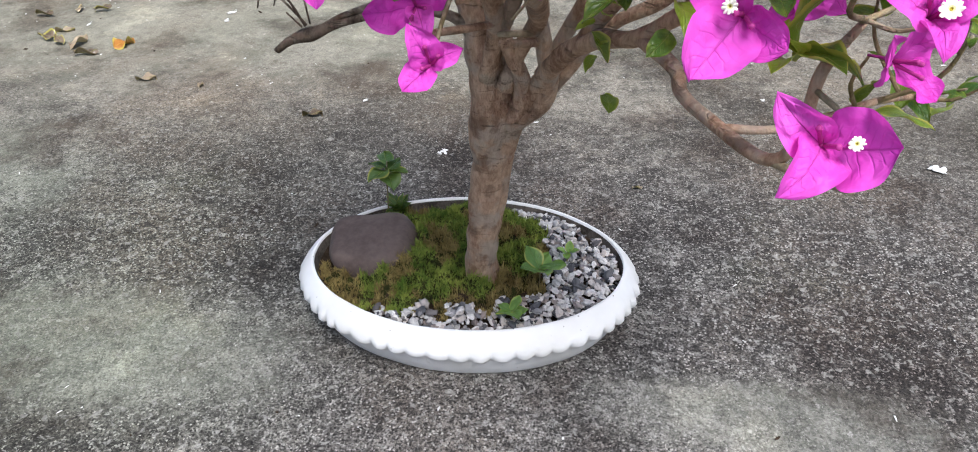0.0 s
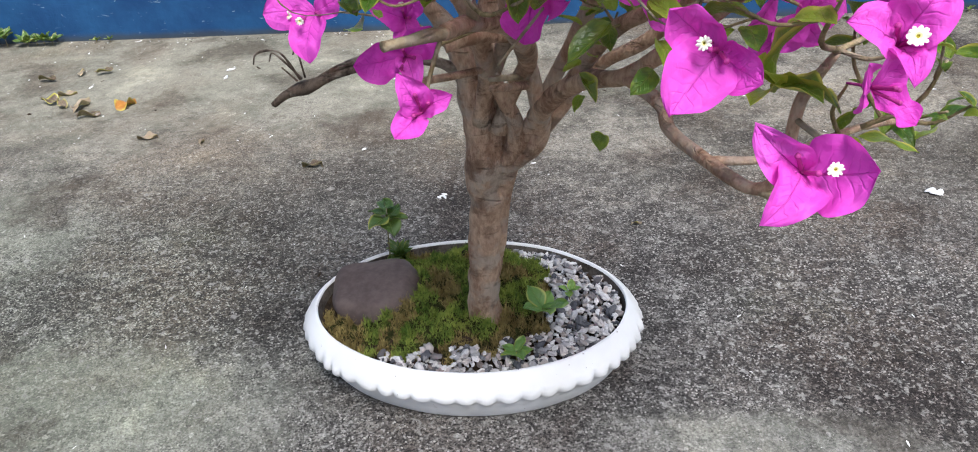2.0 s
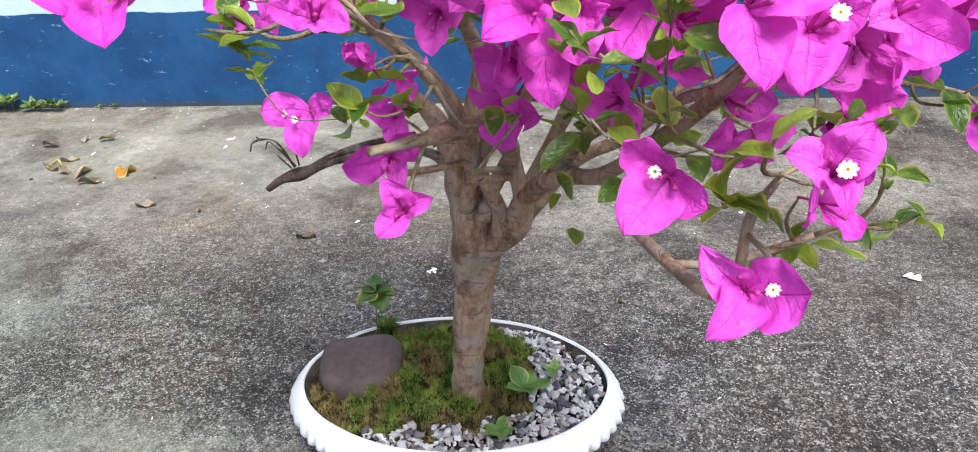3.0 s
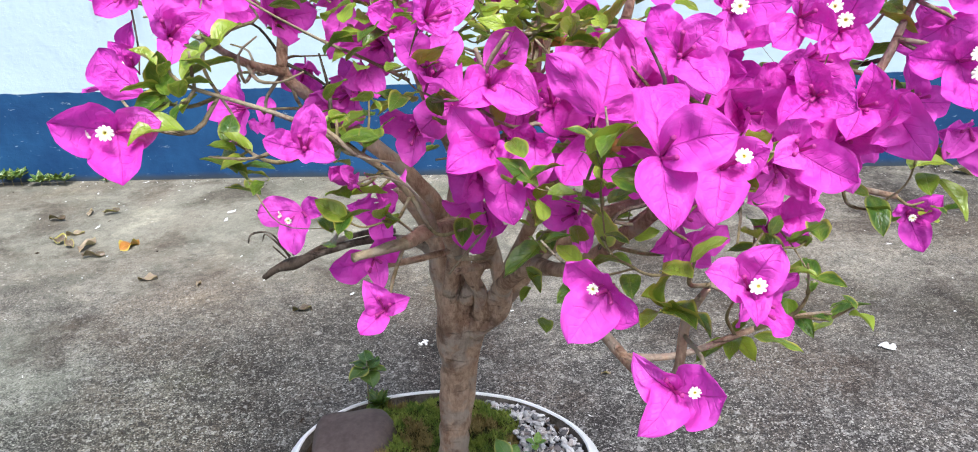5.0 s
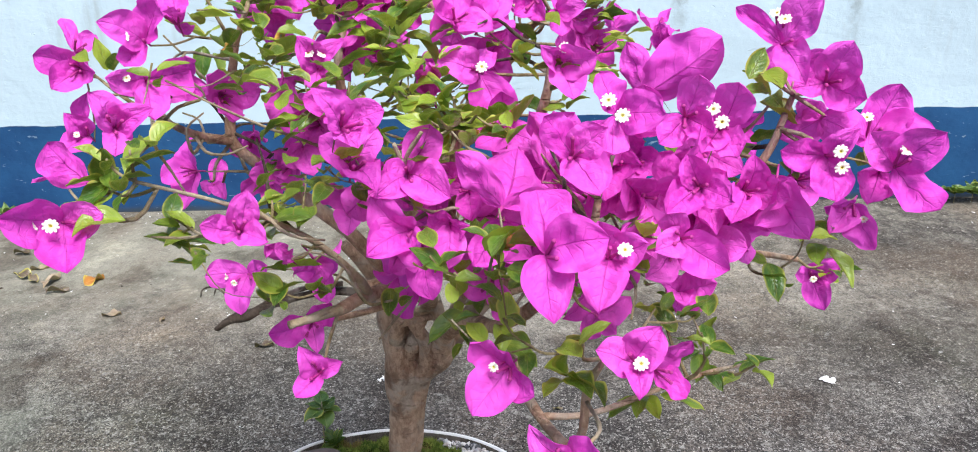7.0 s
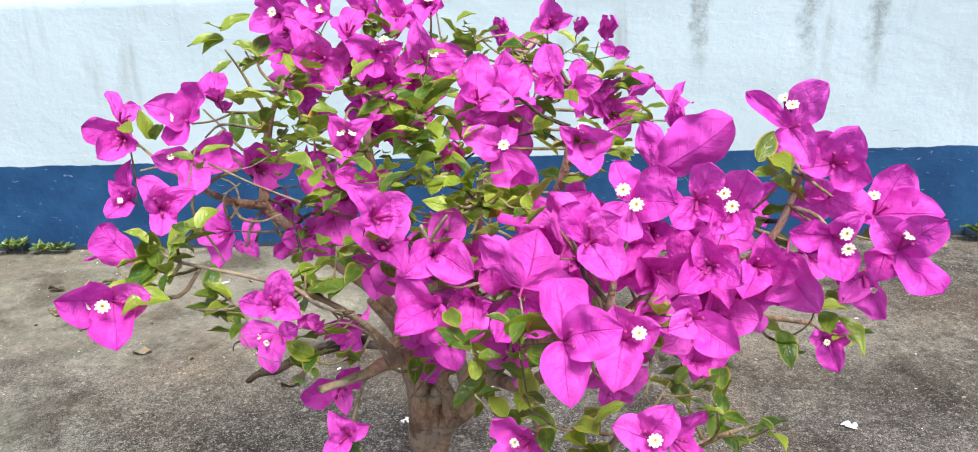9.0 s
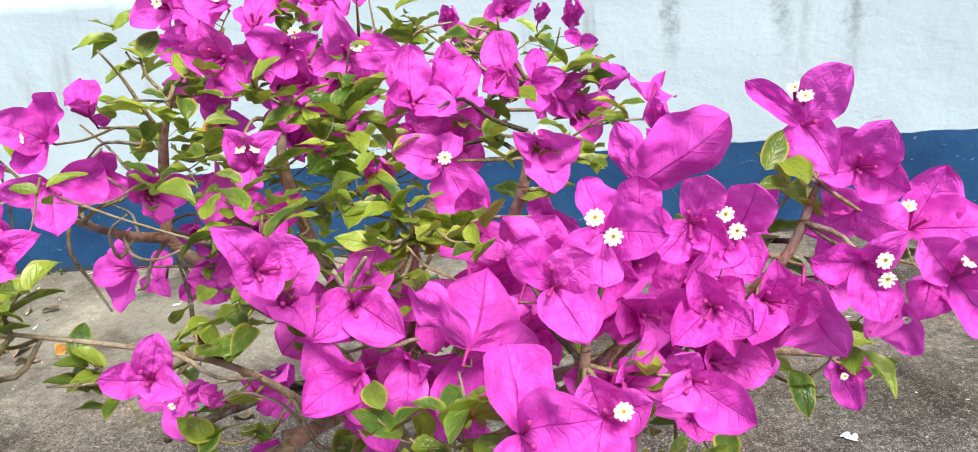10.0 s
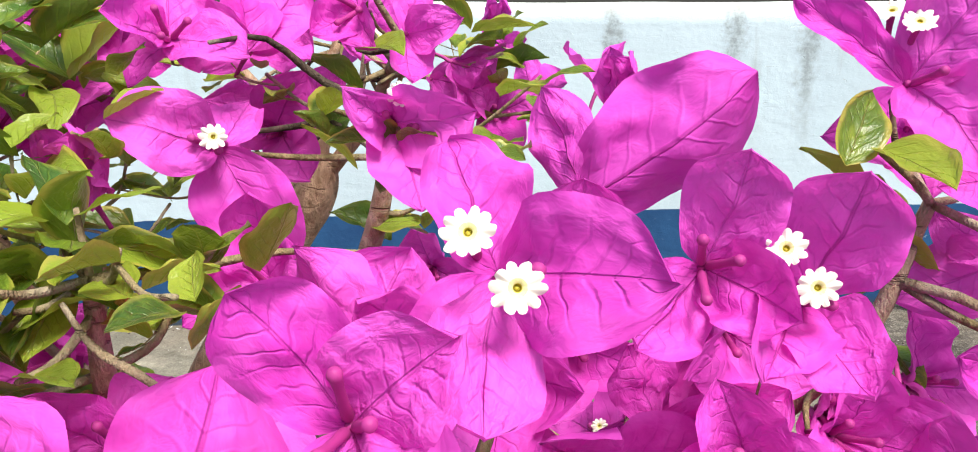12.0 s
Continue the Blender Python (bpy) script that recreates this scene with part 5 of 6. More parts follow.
    leaf(0.152, 0.517, 0.704, -24, 5, 0.026)
    leaf(0.16, 0.517, 0.696, 98, -17, 0.032)
    leaf(0.192, 0.517, 0.69, 55, 36, 0.026)
    leaf(0.192, 0.517, 0.691, 10, 40, 0.026)
    leaf(0.15, 0.517, 0.683, 6, -17, 0.026)
    leaf(0.18, 0.517, 0.68, 65, 1, 0.026)
    leaf(0.151, 0.517, 0.683, 62, 13, 0.026)
    leaf(0.149, 0.517, 0.682, -25, 38, 0.026)
    leaf(0.091, 0.517, 0.687, 14, 13, 0.026)
    leaf(0.113, 0.6, 0.745, 111, 32, 0.034)
    leaf(0.112, 0.6, 0.745, -44, 24, 0.028)
    leaf(0.111, 0.6, 0.731, -26, 23, 0.028)
    leaf(0.113, 0.6, 0.729, 26, -24, 0.028)
    leaf(0.1, 0.6, 0.716, 16, 35, 0.028)
    leaf(0.091, 0.6, 0.714, -6, -8, 0.028)
    leaf(0.138, 0.6, 0.735, 44, 23, 0.028)
    leaf(0.22, 0.6, 0.701, -90, 40, 0.025)
    leaf(0.217, 0.64, 0.724, -85, 34, 0.028)
    leaf(0.214, 0.64, 0.721, -25, -12, 0.028)
    leaf(0.22, 0.64, 0.741, 37, -2, 0.028)
    leaf(0.226, 0.64, 0.662, -90, 26, 0.028)
    leaf(0.241, 0.64, 0.665, -48, 20, 0.028)
    leaf(0.274, 0.64, 0.723, 37, 13, 0.028)
    leaf(0.269, 0.64, 0.698, 30, 22, 0.028)
    leaf(0.27, 0.64, 0.707, -21, -18, 0.028)
    leaf(0.185, 0.4, 0.706, 1, 40, 0.02)
    leaf(0.185, 0.4, 0.706, 54, 33, 0.017)
    leaf(0.175, 0.4, 0.716, 5, 31, 0.025)
    leaf(0.173, 0.4, 0.715, 11, 21, 0.024)
    # small yellow-green leaves under the large bract
    leaf(0.2, 0.42, 0.635, -77, 34, 0.012)
    leaf(0.2, 0.42, 0.636, 109, 29, 0.014)
    leaf(0.2, 0.42, 0.633, 3, -31, 0.011)
    # below the crown
    leaf(0.112, 0.5, 0.567, 6, -24, 0.026)
    leaf(0.156, 0.5, 0.577, -75, 19, 0.03)
    leaf(0.159, 0.5, 0.58, 7, -19, 0.026)
    leaf(0.163, 0.5, 0.581, 35, 44, 0.026)
    leaf(0.164, 0.5, 0.548, -56, -32, 0.034)
    leaf(0.191, 0.5, 0.545, -11, 60, 0.026)
    leaf(0.192, 0.5, 0.537, 8, -26, 0.026)
    leaf(0.19, 0.5, 0.52, -34, -15, 0.026)
    leaf(0.198, 0.5, 0.523, 56, -24, 0.03)
    leaf(0.047, 0.5, 0.572, -57, -19, 0.029)
    leaf(0.049, 0.5, 0.57, 58, -1, 0.026)
    leaf(0.029, 0.5, 0.572, 5, -17, 0.026)
    # round the low flowers
    leaf(0.242, 0.43, 0.54, 64, 68, 0.036)
    leaf(0.243, 0.43, 0.538, 34, 1, 0.038)
    leaf(0.242, 0.43, 0.54, -48, 34, 0.026)
    leaf(0.242, 0.43, 0.535, -33, 8, 0.03)
    leaf(0.243, 0.43, 0.537, 23, 11, 0.034)
    leaf(0.298, 0.51, 0.467, -72, -29, 0.028)
    leaf(0.302, 0.51, 0.471, -14, -6, 0.027)
    leaf(0.304, 0.51, 0.47, 19, -4, 0.027)
    leaf(0.317, 0.51, 0.472, 70, -9, 0.034)
    leaf(0.305, 0.51, 0.475, 17, 57, 0.027)
    # the low shoot
    leaf(0.338, 0.6, 0.498, -95, -5, 0.028)
    leaf(0.34, 0.6, 0.498, -75, 47, 0.028)
    leaf(0.365, 0.6, 0.462, 130, 58, 0.03)
    leaf(0.36, 0.6, 0.461, -87, 26, 0.028)
    leaf(0.362, 0.6, 0.458, -40, 5, 0.028)
    leaf(0.363, 0.6, 0.454, -15, -29, 0.028)
    leaf(0.4, 0.6, 0.434, 90, 30, 0.034)
    leaf(0.399, 0.6, 0.433, -40, 7, 0.028)
    leaf(0.339, 0.6, 0.51, 76, -1, 0.036)
    leaf(0.333, 0.6, 0.516, -38, 38, 0.028)
    leaf(0.369, 0.6, 0.442, 28, -23, 0.028)
    leaf(0.164, 0.6, 0.417, -16, 55, 0.028)
    # the right side
    leaf(0.407, 0.58, 0.553, 8, -40, 0.034)
    leaf(0.405, 0.58, 0.554, -107, 7, 0.027)
    leaf(0.442, 0.58, 0.571, -8, -19, 0.026)
    leaf(0.451, 0.58, 0.566, 41, -42, 0.036)
    leaf(0.443, 0.58, 0.577, 11, 37, 0.026)
    leaf(0.439, 0.58, 0.583, -39, -3, 0.026)
    leaf(0.374, 0.58, 0.632, -65, 21, 0.026)
    leaf(0.383, 0.58, 0.582, -107, 13, 0.031)
    leaf(0.374, 0.58, 0.599, -32, -16, 0.026)
    leaf(0.388, 0.58, 0.637, 26, -3, 0.026)
    leaf(0.384, 0.58, 0.656, 38, 32, 0.026)
    leaf(0.389, 0.58, 0.653, -45, -15, 0.026)
    leaf(0.408, 0.58, 0.637, 12, -7, 0.026)
    leaf(0.388, 0.56, 0.696, -115, 39, 0.027)
    leaf(0.389, 0.56, 0.696, 4, -6, 0.026)
    leaf(0.382, 0.56, 0.691, 63, -27, 0.034)
    leaf(0.458, 0.56, 0.643, 6, 37, 0.026)
    leaf(0.308, 0.72, 0.704, -99, 26, 0.034)
    leaf(0.308, 0.72, 0.698, -58, 13, 0.03)
    leaf(0.262, 0.72, 0.746, 86, 5, 0.032)
    leaf(0.26, 0.72, 0.748, -77, 44, 0.03)
    leaf(0.222, 0.72, 0.765, -58, 27, 0.03)
    leaf(0.206, 0.72, 0.774, -44, 14, 0.03)
    leaf(0.163, 0.72, 0.769, 66, 8, 0.03)
    leaf(0.198, 0.72, 0.759, 0, 30, 0.03)
    leaf(0.233, 0.72, 0.767, 35, -10, 0.03)
    leaf(0.146, 0.72, 0.784, 45, 20, 0.03)
    leaf(0.14, 0.72, 0.772, -45, 17, 0.03)
    leaf(0.023, 0.72, 0.815, 54, -33, 0.03)
    leaf(0.04, 0.72, 0.803, 56, -14, 0.03)
    leaf(0.069, 0.72, 0.791, -43, -29, 0.03)
    # low on the left, near the viewer
    leaf(0.062, 0.47, 0.657, -5, 19, 0.022)
    leaf(0.068, 0.47, 0.662, 41, -4, 0.022)
    leaf(0.084, 0.47, 0.678, -10, 3, 0.022)
    leaf(0.106, 0.47, 0.677, -7, 10, 0.022)
    leaf(0.055, 0.47, 0.644, 1, 15, 0.022)
    leaf(0.148, 0.47, 0.673, -16, 24, 0.022)
    leaf(0.152, 0.47, 0.668, 44, 30, 0.022)
    leaf(0.089, 0.47, 0.656, -10, 25, 0.022)
    leaf(0.111, 0.47, 0.661, 3, 6, 0.022)
    leaf(0.036, 0.47, 0.658, 70, 38, 0.022)
    leaf(0.058, 0.47, 0.679, 15, 3, 0.022)
    leaf(0.131, 0.47, 0.655, -5, 8, 0.022)
    leaf(0.139, 0.47, 0.641, -5, 56, 0.022)
    # rosettes on the far side
    spray(0.048, 0.75, 0.80, 8, 0.036, 25)
    spray(0.118, 0.85, 0.78, 8, 0.036, 20)
    spray(0.274, 0.75, 0.74, 7, 0.036, 15)
    spray(0.24, 1.0, 0.74, 7, 0.036, 10)
    spray(0.15, 0.60, 0.50, 6, 0.032, -25)
    # leaf pairs along the inner shoots
    spray(-0.014, 0.600, 0.756, 3, 0.036, 15)
    spray(-0.002, 0.600, 0.740, 3, 0.036, 15)
    spray(-0.003, 0.640, 0.773, 3, 0.036, 15)
    spray(0.045, 0.620, 0.760, 3, 0.036, 15)
    spray(0.067, 0.600, 0.746, 3, 0.036, 15)
    spray(0.046, 0.560, 0.707, 3, 0.036, 15)
    spray(0.093, 0.540, 0.711, 3, 0.036, 15)
    spray(0.124, 0.520, 0.711, 3, 0.036, 15)
    spray(0.149, 0.480, 0.701, 3, 0.036, 15)
    spray(0.032, 0.540, 0.687, 3, 0.036, 15)
    spray(-0.019, 0.600, 0.708, 3, 0.036, 15)
    spray(-0.026, 0.600, 0.731, 3, 0.036, 15)
    spray(-0.051, 0.660, 0.780, 3, 0.036, 15)
    spray(0.018, 0.600, 0.739, 3, 0.036, 15)
    spray(0.094, 0.600, 0.736, 3, 0.036, 15)
    spray(0.011, 0.580, 0.702, 3, 0.036, 15)
    spray(0.078, 0.520, 0.702, 3, 0.036, 15)
    # leaf pairs along the outer shoots
    spray(0.121, 0.600, 0.763, 3, 0.036, 15)
    spray(0.080, 0.600, 0.754, 3, 0.036, 15)
    spray(0.109, 0.580, 0.752, 3, 0.036, 15)
    spray(0.107, 0.550, 0.738, 3, 0.036, 15)
    spray(0.116, 0.550, 0.731, 3, 0.036, 15)
    spray(0.126, 0.550, 0.718, 3, 0.036, 15)
    spray(0.009, 0.600, 0.722, 3, 0.036, 15)
    spray(0.020, 0.620, 0.754, 3, 0.036, 15)
    spray(0.052, 0.600, 0.769, 3, 0.036, 15)
    spray(0.018, 0.500, 0.730, 3, 0.036, 15)
    spray(-0.039, 0.500, 0.736, 3, 0.036, 15)
    spray(-0.038, 0.580, 0.761, 3, 0.036, 15)
    spray(0.119, 0.410, 0.740, 3, 0.036, 15)
    spray(0.088, 0.450, 0.678, 3, 0.036, 15)
    spray(0.044, 0.550, 0.688, 3, 0.036, 15)
    spray(0.130, 0.550, 0.701, 3, 0.036, 15)
    spray(0.153, 0.520, 0.699, 3, 0.036, 15)
    spray(0.164, 0.510, 0.709, 3, 0.036, 15)
    spray(0.183, 0.490, 0.704, 3, 0.036, 15)
    spray(0.201, 0.475, 0.698, 3, 0.036, 15)
    spray(0.150, 0.500, 0.685, 3, 0.036, 15)
    spray(0.132, 0.500, 0.678, 3, 0.036, 15)
    spray(0.161, 0.480, 0.676, 3, 0.036, 15)
    spray(-0.024, 0.425, 0.697, 3, 0.036, 15)
    spray(-0.043, 0.430, 0.690, 3, 0.036, 15)
    spray(-0.009, 0.420, 0.701, 3, 0.036, 15)
    spray(-0.029, 0.415, 0.671, 3, 0.036, 15)
    spray(-0.069, 0.440, 0.666, 3, 0.036, 15)
    spray(-0.043, 0.500, 0.622, 3, 0.036, 15)
    spray(-0.040, 0.500, 0.612, 3, 0.036, 15)
    spray(-0.059, 0.550, 0.574, 2, 0.034, 15)
    spray(0.031, 0.500, 0.637, 3, 0.036, 15)
    spray(0.020, 0.500, 0.627, 3, 0.036, 15)
    spray(0.032, 0.490, 0.569, 2, 0.034, 15)
    spray(0.058, 0.490, 0.569, 2, 0.034, 15)
    spray(0.017, 0.500, 0.557, 2, 0.034, 15)
    spray(0.117, 0.480, 0.568, 2, 0.034, 15)
    spray(0.169, 0.410, 0.592, 2, 0.034, 15)
    spray(0.158, 0.410, 0.635, 3, 0.036, 15)
    spray(0.172, 0.410, 0.624, 3, 0.036, 15)
    spray(0.201, 0.400, 0.625, 3, 0.036, 15)
    spray(0.201, 0.385, 0.650, 3, 0.036, 15)
    spray(0.198, 0.380, 0.662, 3, 0.036, 15)
    spray(0.210, 0.380, 0.664, 3, 0.036, 15)
    spray(0.215, 0.390, 0.588, 2, 0.034, 15)
    spray(0.193, 0.400, 0.580, 2, 0.034, 15)
    spray(0.202, 0.400, 0.599, 2, 0.034, 15)
    spray(0.249, 0.380, 0.595, 2, 0.034, 15)
    spray(0.292, 0.450, 0.608, 2, 0.034, 15)
    spray(0.289, 0.450, 0.632, 3, 0.036, 15)
    spray(0.299, 0.450, 0.580, 2, 0.034, 15)
    spray(0.316, 0.450, 0.571, 2, 0.034, 15)
    spray(0.330, 0.460, 0.574, 2, 0.034, 15)
    spray(0.346, 0.490, 0.528, 2, 0.034, 15)
    spray(0.337, 0.480, 0.545, 2, 0.034, 15)
    spray(0.401, 0.560, 0.470, 2, 0.034, 15)
    spray(0.378, 0.540, 0.475, 2, 0.034, 15)
    spray(0.415, 0.570, 0.545, 2, 0.034, 15)
    spray(0.370, 0.520, 0.720, 3, 0.036, 15)
    spray(0.494, 0.650, 0.513, 2, 0.034, 15)
    spray(0.473, 0.640, 0.525, 2, 0.034, 15)
    spray(0.426, 0.560, 0.596, 2, 0.034, 15)
    spray(0.291, 0.650, 0.730, 3, 0.036, 15)
    spray(0.271, 0.570, 0.712, 3, 0.036, 15)
    spray(0.286, 0.750, 0.736, 3, 0.036, 15)
    spray(0.274, 0.750, 0.751, 3, 0.036, 15)
    spray(0.207, 0.620, 0.721, 3, 0.036, 15)
    spray(0.181, 0.800, 0.758, 3, 0.036, 15)
    spray(0.168, 0.800, 0.761, 3, 0.036, 15)
    spray(0.125, 0.850, 0.772, 3, 0.036, 15)
    spray(0.105, 0.850, 0.779, 3, 0.036, 15)
    spray(0.096, 0.800, 0.776, 3, 0.036, 15)
    spray(0.049, 0.750, 0.801, 3, 0.036, 15)
    spray(0.044, 0.720, 0.799, 3, 0.036, 15)
    spray(0.113, 0.500, 0.685, 3, 0.036, 15)
    spray(0.101, 0.470, 0.656, 3, 0.036, 15)
    spray(0.034, 0.500, 0.590, 2, 0.034, 15)
    spray(0.048, 0.520, 0.633, 3, 0.036, 15)


build_flowers()
build_companions()
build_heart()
build_leaves()


def build_twigs():
    """Thin shoots grow from the branches to the flowers and rosettes, the nearest first, and fork from one another."""
    r = random.Random(3)
    cost = lambda q, end: (Vector(q[:3]) - end).length + (0.05 if q[2] > end.z + 0.01 else 0.0)
    left = []
    for end, way in ENDS:
        best = min(NODES, key=lambda q: cost(q, end))
        left.append([cost(best, end), best, end, way])
    while left:
        k = min(range(len(left)), key=lambda i: left[i][0])
        _, best, end, way = left.pop(k)
        foot = Vector(best[:3])
        gap = end - foot
        if gap.length < 0.006:
            continue
        mid = foot + gap * 0.55 - way * 0.10 * gap.length + Vector((r.gauss(0, 1), r.gauss(0, 1), r.gauss(0, 1) - 0.3)) * 0.06 * gap.length
        thick = min(best[3], 0.0011 + 0.009 * gap.length)
        limb("twig", [(*foot, thick), (*mid, thick * 0.75 + 0.0002), (*end, 0.0008)], 6, 0.12, TWIG, steps=4, nodes=False)
        for q in ((*mid, thick * 0.8), (*(mid * 0.4 + end * 0.6), thick * 0.6)):
            for row in left:
                c = cost(q, row[2]) + 0.012
                if c < row[0]:
                    row[0], row[1] = c, q




def build_tangle():
    """Bare crooked twigs inside the crown."""
    r = random.Random(19)
    inner = [q for q in NODES if q[2] > 0.6]
    for i in range(70):
        x, y, z, thick = r.choice(inner)
        points = [(x, y, z, min(thick, 0.0019))]
        d = Vector((r.gauss(0, 1), r.gauss(-0.3, 0.8), r.gauss(0.25, 0.7))).normalized()
        for k in range(3):
            d = (d + Vector((r.gauss(0, 0.5), r.gauss(0, 0.5), r.gauss(0, 0.5)))).normalized()
            x, y, z = x + d.x * 0.026, y + d.y * 0.026, z + d.z * 0.026
            points.append((x, y, z, 0.0016 - 0.0004 * k))
        limb("bare_shoot", points, 5, 0.3, r.choice((DEAD, TWIG, PALE)), steps=3, nodes=False)


build_twigs()
build_tangle()
for x, y, z, a in ((0.012, 0.60, 0.735, 30), (-0.023, 0.58, 0.731, -40), (0.172, 0.50, 0.682, 10), (0.205, 0.385, 0.651, 60)):
    part("leaf", YELLOW, tree, Matrix.Translation(Vector((x, y, z)) - ROOT) @ pose(0, 0, 0, 40, -30, a) @ Matrix.Diagonal((0.012, 0.012, 0.012, 1)), "small yellowing leaf")


# ---- seedlings, weeds, fallen leaves ----
def plant_leaves(mat, seed, n=5, **shape):
    return [blade_mesh("leaf", mat, seed + i, nu=8, nv=6, **shape) for i in range(n)]


SMALL = plant_leaves(SEEDLING, 201, width=0.7, widest=0.95, cup=0.3, curl=0.3, wave=0.03, tip=0.75)
WEEDY = plant_leaves(WEED, 221, width=0.45, widest=0.8, cup=0.4, curl=0.4, wave=0.04, tip=0.9)
BROAD = plant_leaves(WEED, 281, width=0.85, widest=0.85, cup=0.3, curl=0.3, wave=0.06, tip=0.7)
FALLEN = plant_leaves(DRY, 241, width=0.5, widest=0.75, cup=0.25, curl=0.12, wave=0.12, tip=0.9)
AMBER = plant_leaves(ORANGE, 261, width=0.6, widest=0.75, cup=0.3, curl=0.15, wave=0.13, tip=0.9)
SPROUT = random.Random(29)


def seedling(name, label, x, y, z, n, size, stem, kinds, lift=30, lean=(0, 0), group=""):
    """A small plant: a thin stem and a rosette of leaves."""
    r = SPROUT
    v, f = tube([(0, 0, -0.006, 0.0012), (lean[0] * 0.4, lean[1] * 0.4, stem * 0.5, 0.001), (lean[0], lean[1], stem, 0.0008)], 6, 3)
    ob = thing(name, label, "plant", None, pose(x, y, z), group)
    part("stem", mesh_of("stem", v, f, TWIG), ob)
    for i in range(n):
        a = i * 360 / n + r.uniform(-18, 18)
        s = size * r.uniform(0.8, 1.15)
        m = pose(lean[0], lean[1], stem * r.uniform(0.8, 1.0), 0, 0, a) @ pose(0, 0, 0, r.uniform(-15, 15), -(lift + r.uniform(-18, 18)), 0)
        part("leaf", r.choice(kinds), ob, m @ Matrix.Diagonal((s, s, s, 1)))
    return ob


def build_seedlings():
    seedling("clover_seedling", "fresh green four-leaved seedling beside the trunk in moss", 0.108, 0.808, 0.078, 5, 0.035, 0.02, SMALL, 28)
    seedling("clover_seedling", "small pale green seedling among pebbles at the rim", 0.080, 0.745, 0.07, 5, 0.021, 0.014, SMALL, 18)
    seedling("clover_seedling", "small green seedling between the moss and gravel", 0.140, 0.858, 0.074, 4, 0.019, 0.014, SMALL, 30)
    seedling("tall_sprout", "thin dark green sprout rising behind the stone in the bowl", -0.112, 0.945, 0.068, 6, 0.030, 0.094, BROAD, 5, (0.008, -0.012))
    seedling("grass_tuft", "dark tuft of fine grass at the back of the bowl", -0.10, 0.95, 0.066, 16, 0.028, 0.006, WEEDY, 50)
    r = SPROUT
    for x in (-1.52, -1.49, -1.465, -1.40, -1.375, -1.35, -1.33):
        seedling("wall_weed", "low green weed growing at the foot of the wall", x + r.uniform(-0.006, 0.006), 2.062 + 0.057 * (x + 1.5), 0.0, r.randint(8, 12), r.uniform(0.025, 0.042), r.uniform(0.012, 0.03), WEEDY, 38, group="weeds along the wall")
    for x in (-1.21, -1.17, 1.18, 1.22):
        seedling("wall_weed", "tiny green weed growing at the foot of the wall", x, 2.162 + 0.057 * x, 0.0, 5, 0.016, 0.008, WEEDY, 35, group="weeds along the wall")
    for x in (1.40, 1.45, 1.50, 1.56):
        seedling("wall_weed", "dark leafy weed growing at the foot of the wall", x, 2.13 + 0.057 * x, 0.0, 10, 0.05, 0.035, WEEDY, 30, group="weeds along the wall")


def fallen(name, label, x, y, kinds, size, turn, group="fallen leaves on the concrete"):
    size *= 0.85
    m = pose(x, y, 0.004 + size * 0.06, SPROUT.uniform(-14, 14), SPROUT.uniform(-16, 4), turn) @ Matrix.Diagonal((size, size, size, 1))
    thing(name, label, "leaf", SPROUT.choice(kinds), m, group)


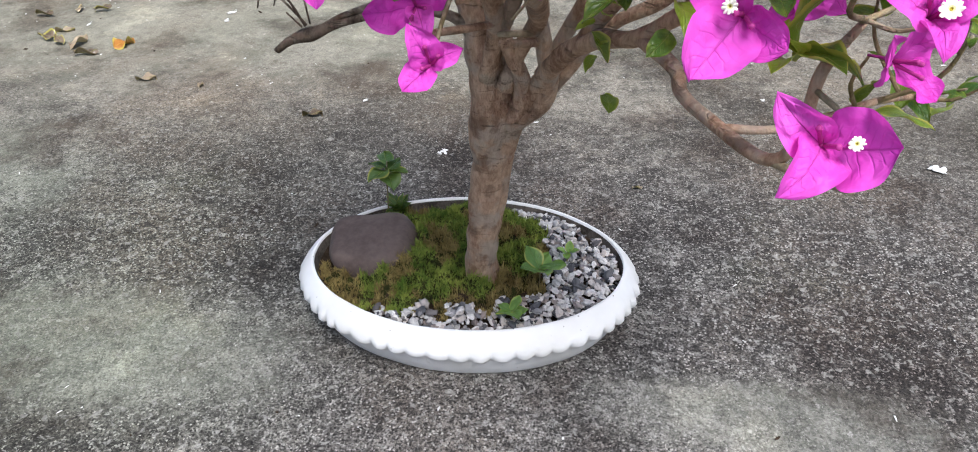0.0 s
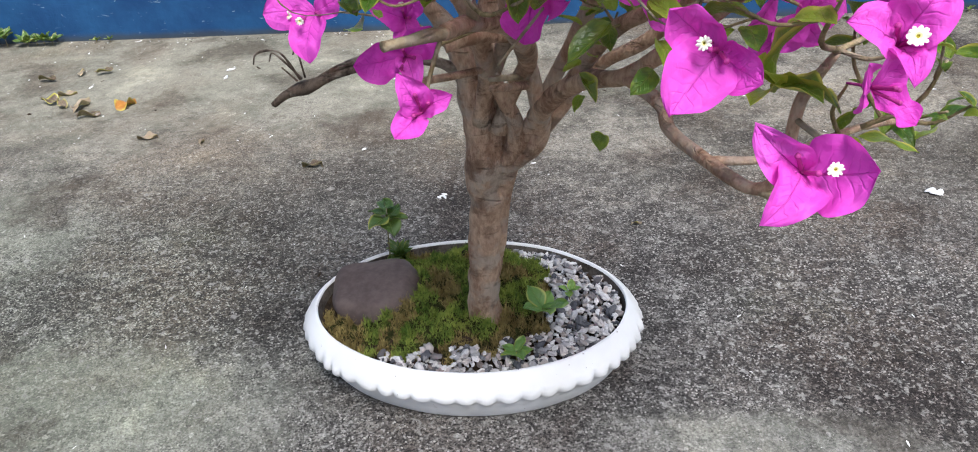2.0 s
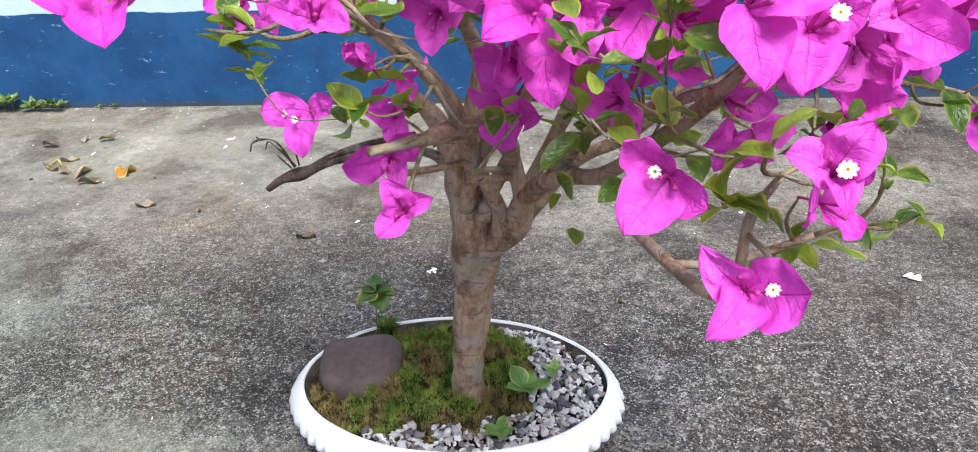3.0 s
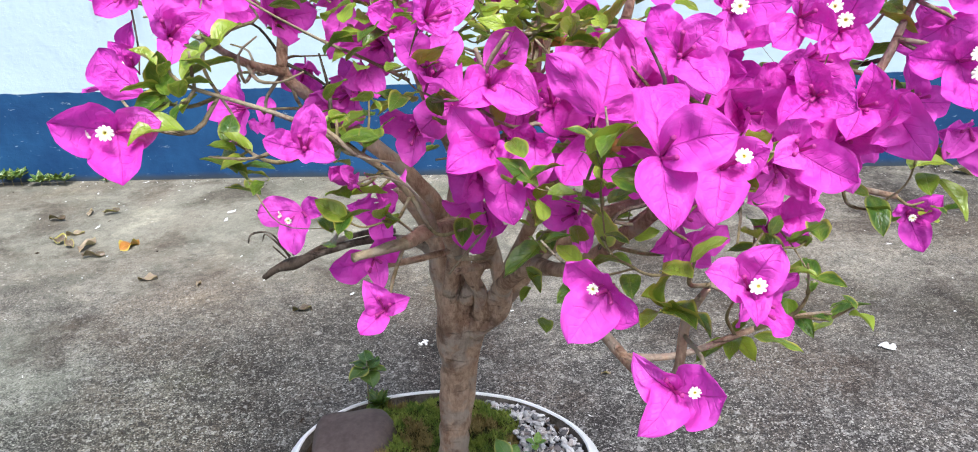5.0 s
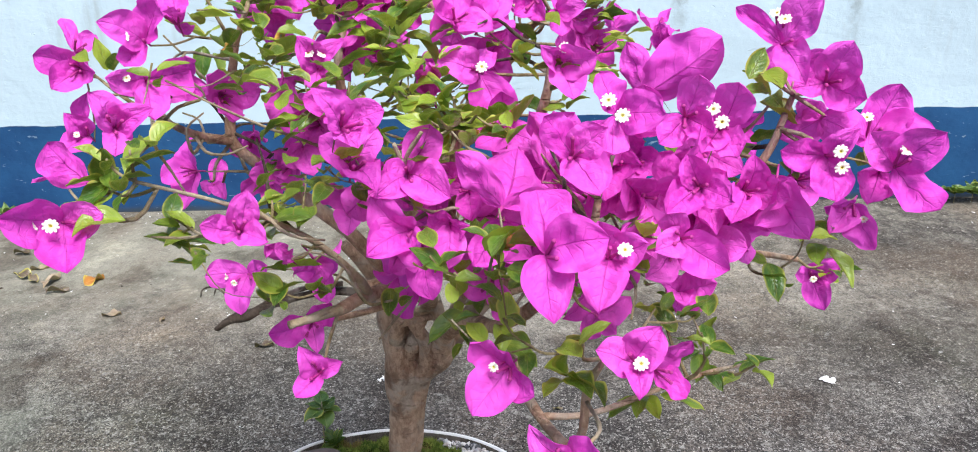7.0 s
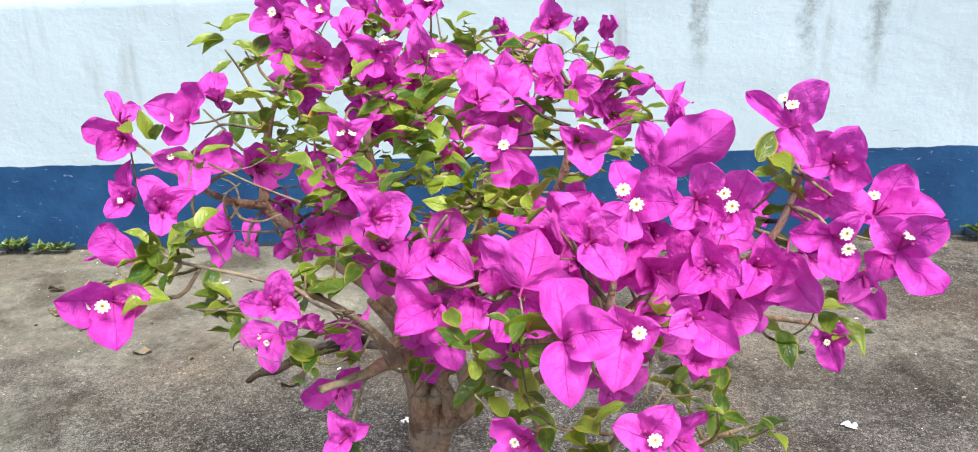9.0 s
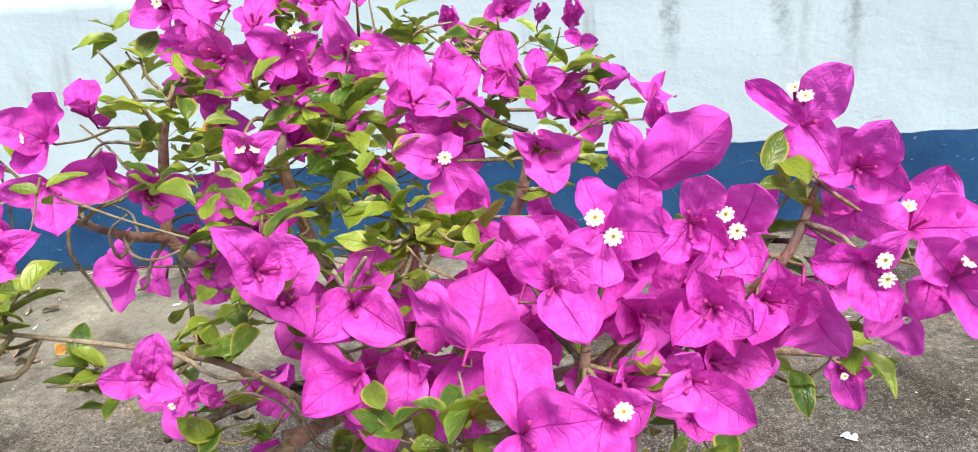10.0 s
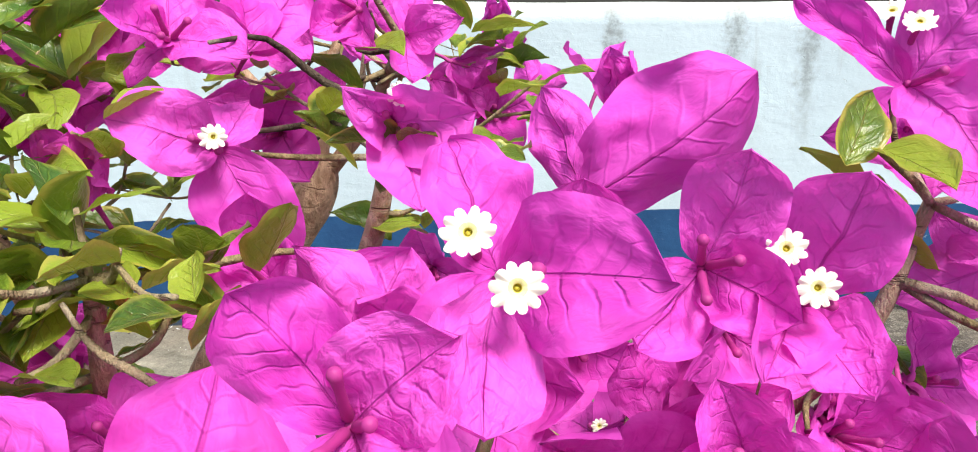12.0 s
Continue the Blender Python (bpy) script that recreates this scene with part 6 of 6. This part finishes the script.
def build_litter():
    brown, amber = "curled dry brown leaf lying on the concrete", "dry orange-yellow leaf lying on the concrete"
    fallen("fallen_leaf", amber, -0.90, 1.62, AMBER, 0.06, 60)
    fallen("fallen_leaf", brown, -1.00, 1.61, FALLEN, 0.07, 80)
    fallen("fallen_leaf", brown, -0.97, 1.575, FALLEN, 0.06, 20)
    fallen("fallen_leaf", brown, -1.06, 1.655, FALLEN, 0.06, 170)
    fallen("fallen_leaf", brown, -1.09, 1.70, FALLEN, 0.05, 30)
    fallen("fallen_leaf", brown, -1.03, 1.63, FALLEN, 0.05, 140)
    fallen("fallen_leaf", brown, -1.20, 1.80, FALLEN, 0.055, 0)
    fallen("fallen_leaf", brown, -1.07, 1.84, FALLEN, 0.05, 20)
    fallen("fallen_leaf", brown, -1.11, 1.83, FALLEN, 0.04, 100)
    fallen("fallen_leaf", brown, -0.77, 1.465, FALLEN, 0.05, 10)
    fallen("fallen_leaf", brown, -0.62, 1.44, FALLEN, 0.03, 100)
    fallen("fallen_leaf", brown, -0.375, 1.345, FALLEN, 0.045, 10)
    fallen("fallen_leaf", brown, 0.237, 1.15, FALLEN, 0.02, 10)
    fallen("fallen_leaf", brown, 1.24, 2.19, FALLEN, 0.075, -25)
    r = SPROUT
    bits = [lump_mesh("scrap", SCRAP, 90 + i, 2, 0.7, 1.8, (1, 0.6, 0.3)) for i in range(3)]
    for x, y, s, n in ((0.733, 1.272, 0.011, 4), (-0.083, 1.244, 0.006, 4), (-0.49, 1.48, 0.005, 3), (-0.523, 1.515, 0.004, 2), (-0.713, 1.844, 0.012, 2), (0.9, 1.7, 0.006, 1), (0.5, 1.5, 0.005, 2)):
        for i in range(n):
            m = pose(x + r.gauss(0, s * 0.9), y + r.gauss(0, s * 0.9), s * 0.2, 0, 0, r.uniform(0, 360)) @ Matrix.Diagonal((s, s * 0.7, s * 0.6, 1))
            thing("paper_scrap", "small torn white scrap lying on the concrete", "scrap", r.choice(bits), m, "white scraps on the concrete")


def ground_height(x, y):
    near = max(0.0, 1 - max(abs(x), abs(y - 1)) / 2.6)
    calm = min(1.0, max(0.0, (math.hypot((x - 0.01) / 0.3, (y - 0.85) / 0.24) - 1) * 2))
    return 0.006 * near * calm * noise.noise(Vector((x * 2.3, y * 2.3, 0)))


def build_crumbs():
    """Grit and plant crumbs strewn over the yard, thicker along the foot of the wall."""
    r = random.Random(77)
    for name, label, mat, many in (("pale_grit", "scattered pale grit lying on the concrete", SCRAP, 420), ("dark_crumbs", "dark soil and bark crumbs strewn on the concrete", SOIL, 520)):
        shapes = [lump_mesh("crumb", mat, 140 + i, 1, 0.6, 1.7, (1, 0.65, 0.5)) for i in range(4)]
        verts, faces = [], []
        while many:
            x, y = r.uniform(-1.5, 1.5), r.uniform(0.45, 2.2)
            foot = 2.175 + 0.057 * x
            if r.random() < 0.25:
                y = foot - abs(r.gauss(0, 0.03))
            if y > foot - 0.004 or math.hypot((x - BX) / 0.23, (y - BY) / 0.17) < 1:
                continue
            many -= 1
            size = 0.0011 * math.exp(r.gauss(0, 0.45)) * (1.3 if y > 1.5 else 1.0)
            m = pose(x, y, ground_height(x, y) + size * 0.3, r.uniform(-20, 20), r.uniform(-20, 20), r.uniform(0, 360)) @ Matrix.Diagonal((size * r.choice((1, 1, 1.2, 2.6)), size, size, 1))
            k, me = len(verts), r.choice(shapes)
            verts += [m @ v.co for v in me.vertices]
            faces += [tuple(k + i for i in p.vertices) for p in me.polygons]
        thing(name, label, "grit", mesh_of(name, verts, faces, mat, smooth=False), kind="stuff")


build_seedlings()
build_litter()
build_crumbs()
